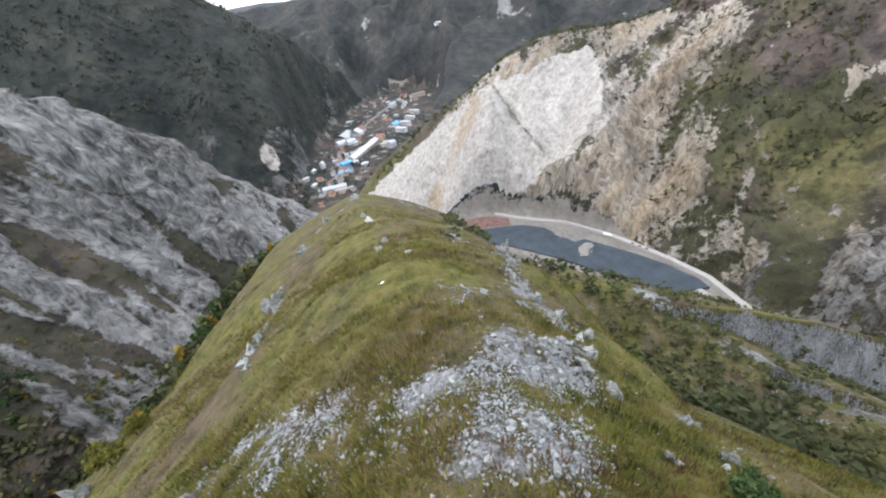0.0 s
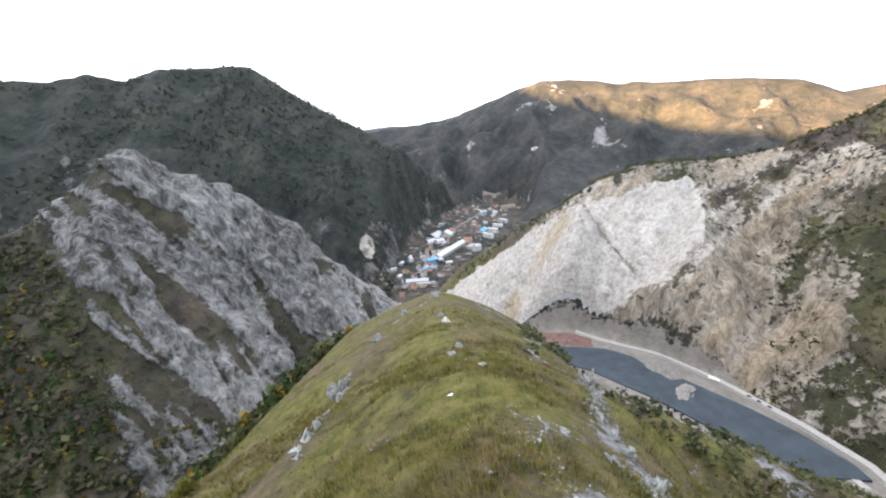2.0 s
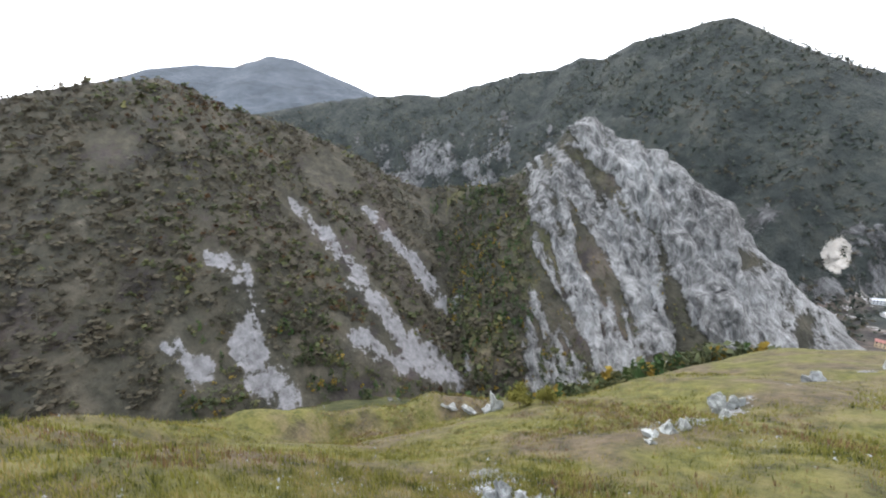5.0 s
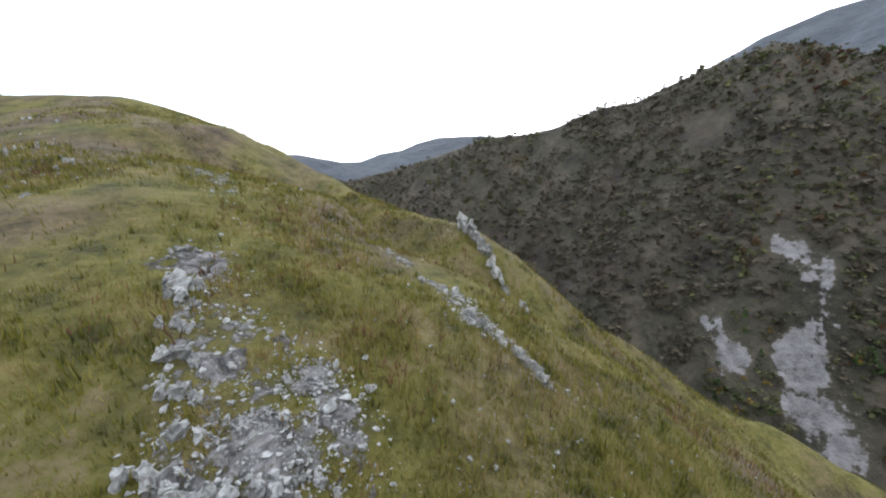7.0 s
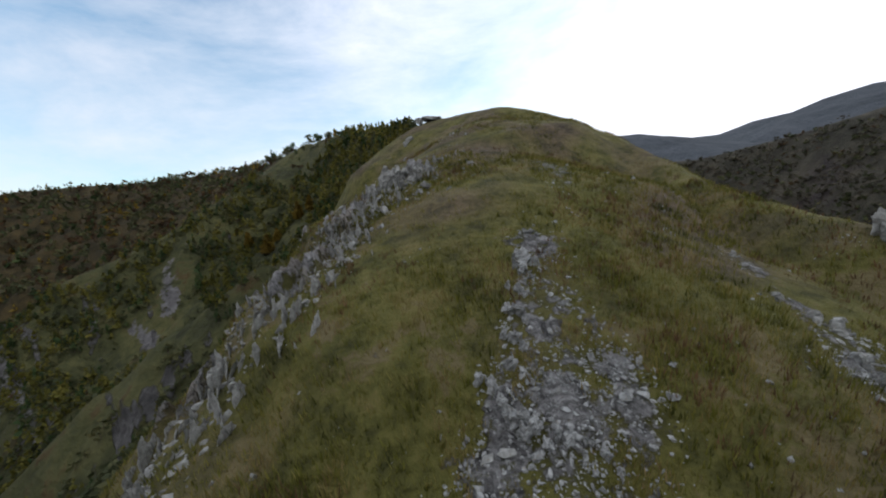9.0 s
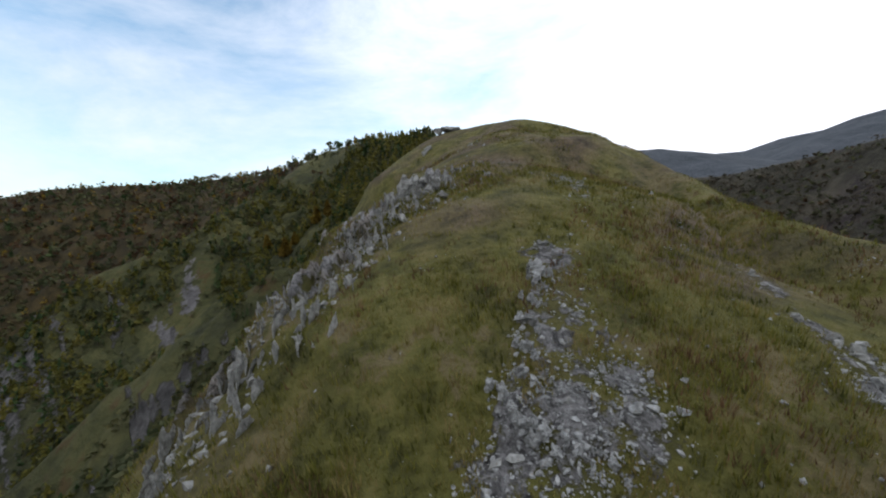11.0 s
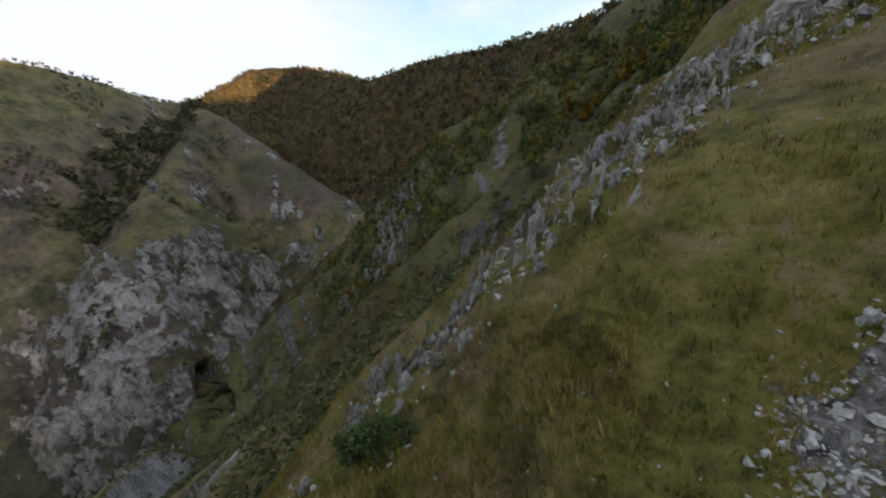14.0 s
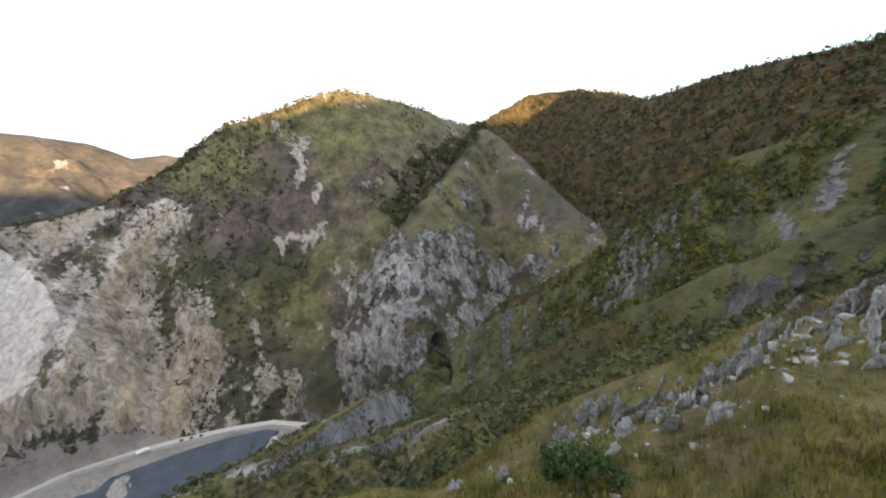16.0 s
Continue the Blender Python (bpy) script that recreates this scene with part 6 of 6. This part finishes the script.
heap("red-brown spoil heap at the end of the pond", -22.5, 524, 42, 18, 7, -20, M_HEAP_RED, 1.0)
heap("red-brown spoil heap near the white face", -18.5, 510, 26, 16, 6, -20, M_HEAP_RED, 2.0)
heap("grey flat spoil heap beside the haul road", -37, 486, 24, 18, 4, -40, M_HEAP_GREY, 3.0)
heap("grey spoil tongue running into the pond", -40.5, 446, 12, 26, 3, -50, M_HEAP_GREY, 4.0)
heap("dark overgrown bank at the end of the pond", -60.5, 392, 22, 12, 7, -60, M_HEAP_GREY, 5.0)
heap("grey rubble bank between pond and slope", -47, 384, 40, 9, 5, -48, M_HEAP_GREY, 6.0)

M_VAN = plain("white_paint", (0.80, 0.80, 0.78), 0.4, vary=0.05)
M_CAR = plain("dark_car_paint", (0.03, 0.032, 0.036), 0.35, vary=0.1)
M_TYRE = plain("tyre_rubber", (0.02, 0.02, 0.02), 0.9)
M_GLASS = plain("dark_glass", (0.02, 0.025, 0.03), 0.1, vary=0.05)


def wheel(parent, wx, wy, rad):
    bm = bmesh.new()
    bmesh.ops.create_cone(bm, cap_ends=True, segments=12, radius1=rad, radius2=rad, depth=0.32, matrix=Matrix.Translation((wx, wy, rad)) @ pose(0, 0, 0, 90, 0, 0))
    part("wheel", bm, M_TYRE, parent)


def vehicle(name, label, category, m, length, width, height, mat, lorry, group=""):
    thing = empty(name, label, category, m, group)
    bm = bmesh.new()
    if lorry:
        box(bm, -length / 2, length * 0.26, -width / 2, width / 2, 0.9, height, 0.06)
        part("cargo_box", bm, mat, thing)
        bm = bmesh.new()
        box(bm, length * 0.28, length / 2, -width / 2, width / 2, 0.55, height * 0.82, 0.15)
        part("cab", bm, mat, thing)
        bm = bmesh.new()
        box(bm, length / 2 - 0.05, length / 2 + 0.02, -width * 0.42, width * 0.42, height * 0.5, height * 0.75)
        part("windscreen", bm, M_GLASS, thing)
        spots, rad = (-length * 0.38, -length * 0.26, length * 0.36), 0.5
    else:
        box(bm, -length / 2, length / 2, -width / 2, width / 2, 0.3, 0.85, 0.12)
        part("body", bm, mat, thing)
        bm = bmesh.new()
        top = box(bm, -length * 0.34, length * 0.2, -width * 0.46, width * 0.46, 0.85, height)
        for v in top:
            if v.co.z > 1:
                v.co.x = v.co.x * 0.75 - 0.05
        part("cabin", bm, M_GLASS, thing)
        spots, rad = (-length * 0.3, length * 0.3), 0.33
    for wx in spots:
        for wy in (-width / 2 + 0.1, width / 2 - 0.1):
            wheel(thing, wx, wy, rad)
    return thing


q = at_floor(-43.6, 484, 4.02)
vehicle("lorry", "white box lorry parked on the haul road", "lorry", Matrix.Translation(q) @ pose(0, 0, 0, 0, 0, -50), 11, 2.5, 3.4, M_VAN, True)
for a, d in ((-47.6, 471), (-48.7, 467), (-49.8, 463)):
    vehicle("car", "dark car parked beside the haul road", "car", Matrix.Translation(at_floor(a, d, 4.02)) @ pose(0, 0, 0, 0, 0, -52), 4.5, 1.8, 1.45, M_CAR, False, "parked cars")

# ---- the town in the valley ----
ROOFS = [plain("tile_roof_red", (0.22, 0.10, 0.08), 0.85), plain("tile_roof_brown", (0.20, 0.16, 0.13), 0.85), plain("sheet_roof_grey", (0.36, 0.37, 0.38), 0.5),
         plain("sheet_roof_white", (0.46, 0.47, 0.48), 0.5), plain("sheet_roof_blue", (0.10, 0.30, 0.48), 0.5), plain("concrete_roof", (0.30, 0.29, 0.27), 0.9)]
WALLS = [plain("render_cream", (0.44, 0.41, 0.35), 0.9), plain("render_white", (0.50, 0.50, 0.49), 0.9), plain("render_grey", (0.40, 0.39, 0.38), 0.9), plain("render_ochre", (0.50, 0.38, 0.24), 0.9), plain("cladding_blue", (0.12, 0.30, 0.46), 0.6)]
M_WINDOW = plain("window_glass", (0.05, 0.06, 0.07), 0.15, vary=0.1)


def building(name, label, az, d, length, width, height, turn_, wall, roof, shape, category="building", group="", floors=0):
    q = place(az - 1.2, 0, d)
    thing = empty(name, label, category, Matrix.Translation((q[0], q[1], float(ground_z(q[0], q[1])[0]) - 0.5)) @ pose(0, 0, 0, 0, 0, turn_), group)
    bm = bmesh.new()
    box(bm, -length / 2, length / 2, -width / 2, width / 2, 0, height)
    part("wall", bm, wall, thing)
    bm = bmesh.new()
    o = 0.6
    if shape == "gable":
        h = width * 0.28
        sec = [(-width / 2 - o, height - 0.1), (0, height + h), (width / 2 + o, height - 0.1), (width / 2 + o, height + 0.25), (0, height + h + 0.4), (-width / 2 - o, height + 0.25)]
    elif shape == "arch":
        sec = [(math.cos(a) * width * 0.52, height + math.sin(a) * width * 0.42) for a in [i * math.pi / 8 for i in range(9)]]
    else:
        sec = [(-width / 2 - o, height), (width / 2 + o, height), (width / 2 + o, height + 0.6), (-width / 2 - o, height + 0.6)]
    a = [bm.verts.new((-length / 2 - o, y, z)) for y, z in sec]
    b = [bm.verts.new((length / 2 + o, y, z)) for y, z in sec]
    bm.faces.new(a)
    bm.faces.new(list(reversed(b)))
    for i in range(len(sec)):
        j = (i + 1) % len(sec)
        bm.faces.new((a[i], b[i], b[j], a[j]))
    bmesh.ops.recalc_face_normals(bm, faces=list(bm.faces))
    part("roof", bm, roof, thing)
    if floors:
        for s in (-1, 1):
            for f in range(floors):
                bm = bmesh.new()
                z = height * (f + 0.35) / floors
                y0 = s * (width / 2 + 0.03)
                step = length / max(2, round(length / 4.5))
                k = -length / 2 + step / 2
                while k < length / 2:
                    box(bm, k - 0.8, k + 0.8, min(y0, y0 - s * 0.1), max(y0, y0 - s * 0.1), z, z + height / floors * 0.5)
                    k += step
                tagged(part("window_row", bm, M_WINDOW, thing), kind="stuff")
    return thing


building("factory_hall", "long cream factory hall with a pale sheet roof", -3.0, 1170, 190, 26, 9, 58, WALLS[0], ROOFS[3], "gable", floors=1)
building("factory_hall", "long low factory hall beside another one", -1.2, 1135, 120, 20, 7, 58, WALLS[2], ROOFS[5], "gable")
building("works_hall", "broad grey works hall with sheet roof", -0.6, 1375, 70, 46, 11, 60, WALLS[2], ROOFS[2], "gable", floors=1)
building("works_hall", "long works hall with a white roof", -2.4, 1390, 34, 48, 12, 60, WALLS[1], ROOFS[3], "gable")
building("works_hall", "works hall with a dark red roof", -3.0, 1440, 52, 34, 10, 60, WALLS[0], ROOFS[0], "gable")
building("arched_store", "white arched store hall", 0.2, 1300, 34, 24, 6, 30, WALLS[1], ROOFS[3], "arch", group="arched stores")
building("arched_store", "white arched store hall", -1.3, 1296, 34, 24, 6, 30, WALLS[1], ROOFS[3], "arch", group="arched stores")
building("blue_hall", "blue clad industrial hall", 0.2, 1055, 34, 24, 13, 20, WALLS[4], ROOFS[4], "flat")
building("blue_store", "low blue and white store", 0.7, 1000, 38, 16, 7, 20, WALLS[1], ROOFS[4], "flat")
building("blue_roofed_hall", "hall with a bright blue sheet roof", -8.4, 1420, 46, 30, 9, 50, WALLS[1], ROOFS[4], "gable")
building("red_block", "reddish-brown block of the works yard", -5.8, 1280, 48, 30, 12, 70, WALLS[3], ROOFS[0], "flat", floors=2)
building("grey_works", "grey concrete works block", -6.6, 1190, 40, 26, 10, 60, WALLS[2], ROOFS[5], "flat", floors=2)
building("tall_store", "grey rounded store beside the works", -7.4, 1150, 22, 20, 14, 30, WALLS[2], ROOFS[2], "arch")
for i, (a, d) in enumerate(((-9.3, 1310), (-10.1, 1400), (-10.9, 1480), (-11.7, 1580))):
    building("apartment_block", "white apartment block in a row along the hillside", a, d, 46, 14, 16, -55, WALLS[1], ROOFS[3], "flat", "apartments", "row of apartment blocks", 5)
building("station", "grey sheds with flat roofs at the edge of town", 3.0, 905, 60, 18, 6, -5, WALLS[2], ROOFS[2], "gable")
building("station", "long grey shed with a flat roof", 1.6, 880, 46, 12, 5, -5, WALLS[2], ROOFS[5], "flat")
building("yard_shed", "tan yard shed beside the grey sheds", 2.1, 862, 18, 12, 5, -5, WALLS[3], ROOFS[1], "gable")
building("school", "long cream building with a tan roof", -12.6, 1950, 80, 26, 14, 15, WALLS[0], ROOFS[1], "gable", floors=3)
building("mansion", "pale building with a small tower roof", -8.6, 1800, 40, 22, 14, 40, WALLS[1], ROOFS[2], "gable", floors=3)
building("farm", "white lone farmhouse on the mountain side", -16.9, 2250, 42, 22, 12, 20, WALLS[1], ROOFS[3], "gable", "house", floors=2)
r = np.random.default_rng(77)
made = 0
while made < 74:
    f = r.uniform(0, 1)
    spine = [(4.5, 900), (0, 1100), (-4, 1450), (-9, 1780), (-10.5, 2080)]
    a = np.interp(f, np.linspace(0, 1, 5), [s[0] for s in spine]) + r.normal() * 2.6
    d = np.interp(f, np.linspace(0, 1, 5), [s[1] for s in spine]) + r.normal() * 60
    q = place(a - 1.2, 0, d)
    if float(ground_z(q[0], q[1])[0]) > TOWN_FLOOR + 30:
        continue
    i = int(r.integers(0, 5))
    building("house", ("red-roofed cream house in the town", "brown-roofed pale house in the town", "grey-roofed white house in the town", "white-roofed pale shed in the town", "red-roofed ochre house in the town")[i], a, d,
             r.uniform(11, 22), r.uniform(9, 13), r.uniform(6, 10), r.uniform(0, 180), WALLS[(0, 1, 1, 2, 3)[i]], ROOFS[(0, 1, 2, 3, 0)[i]], "gable", "house", "houses of the town", 2)
    made += 1
ribbon("town_road", "grey road through the town", [(*place(a, 0, d)[:2], TOWN_FLOOR + 3.2) for a, d in ((4.3, 860), (2.4, 930), (0.4, 1010), (-0.4, 1090), (-0.2, 1180), (-1.4, 1330), (-4.6, 1480), (-7.2, 1650), (-11.2, 2000))], 11, 4.0, plain("grey_asphalt", (0.16, 0.16, 0.16), 0.9, scale=0.3), "road")
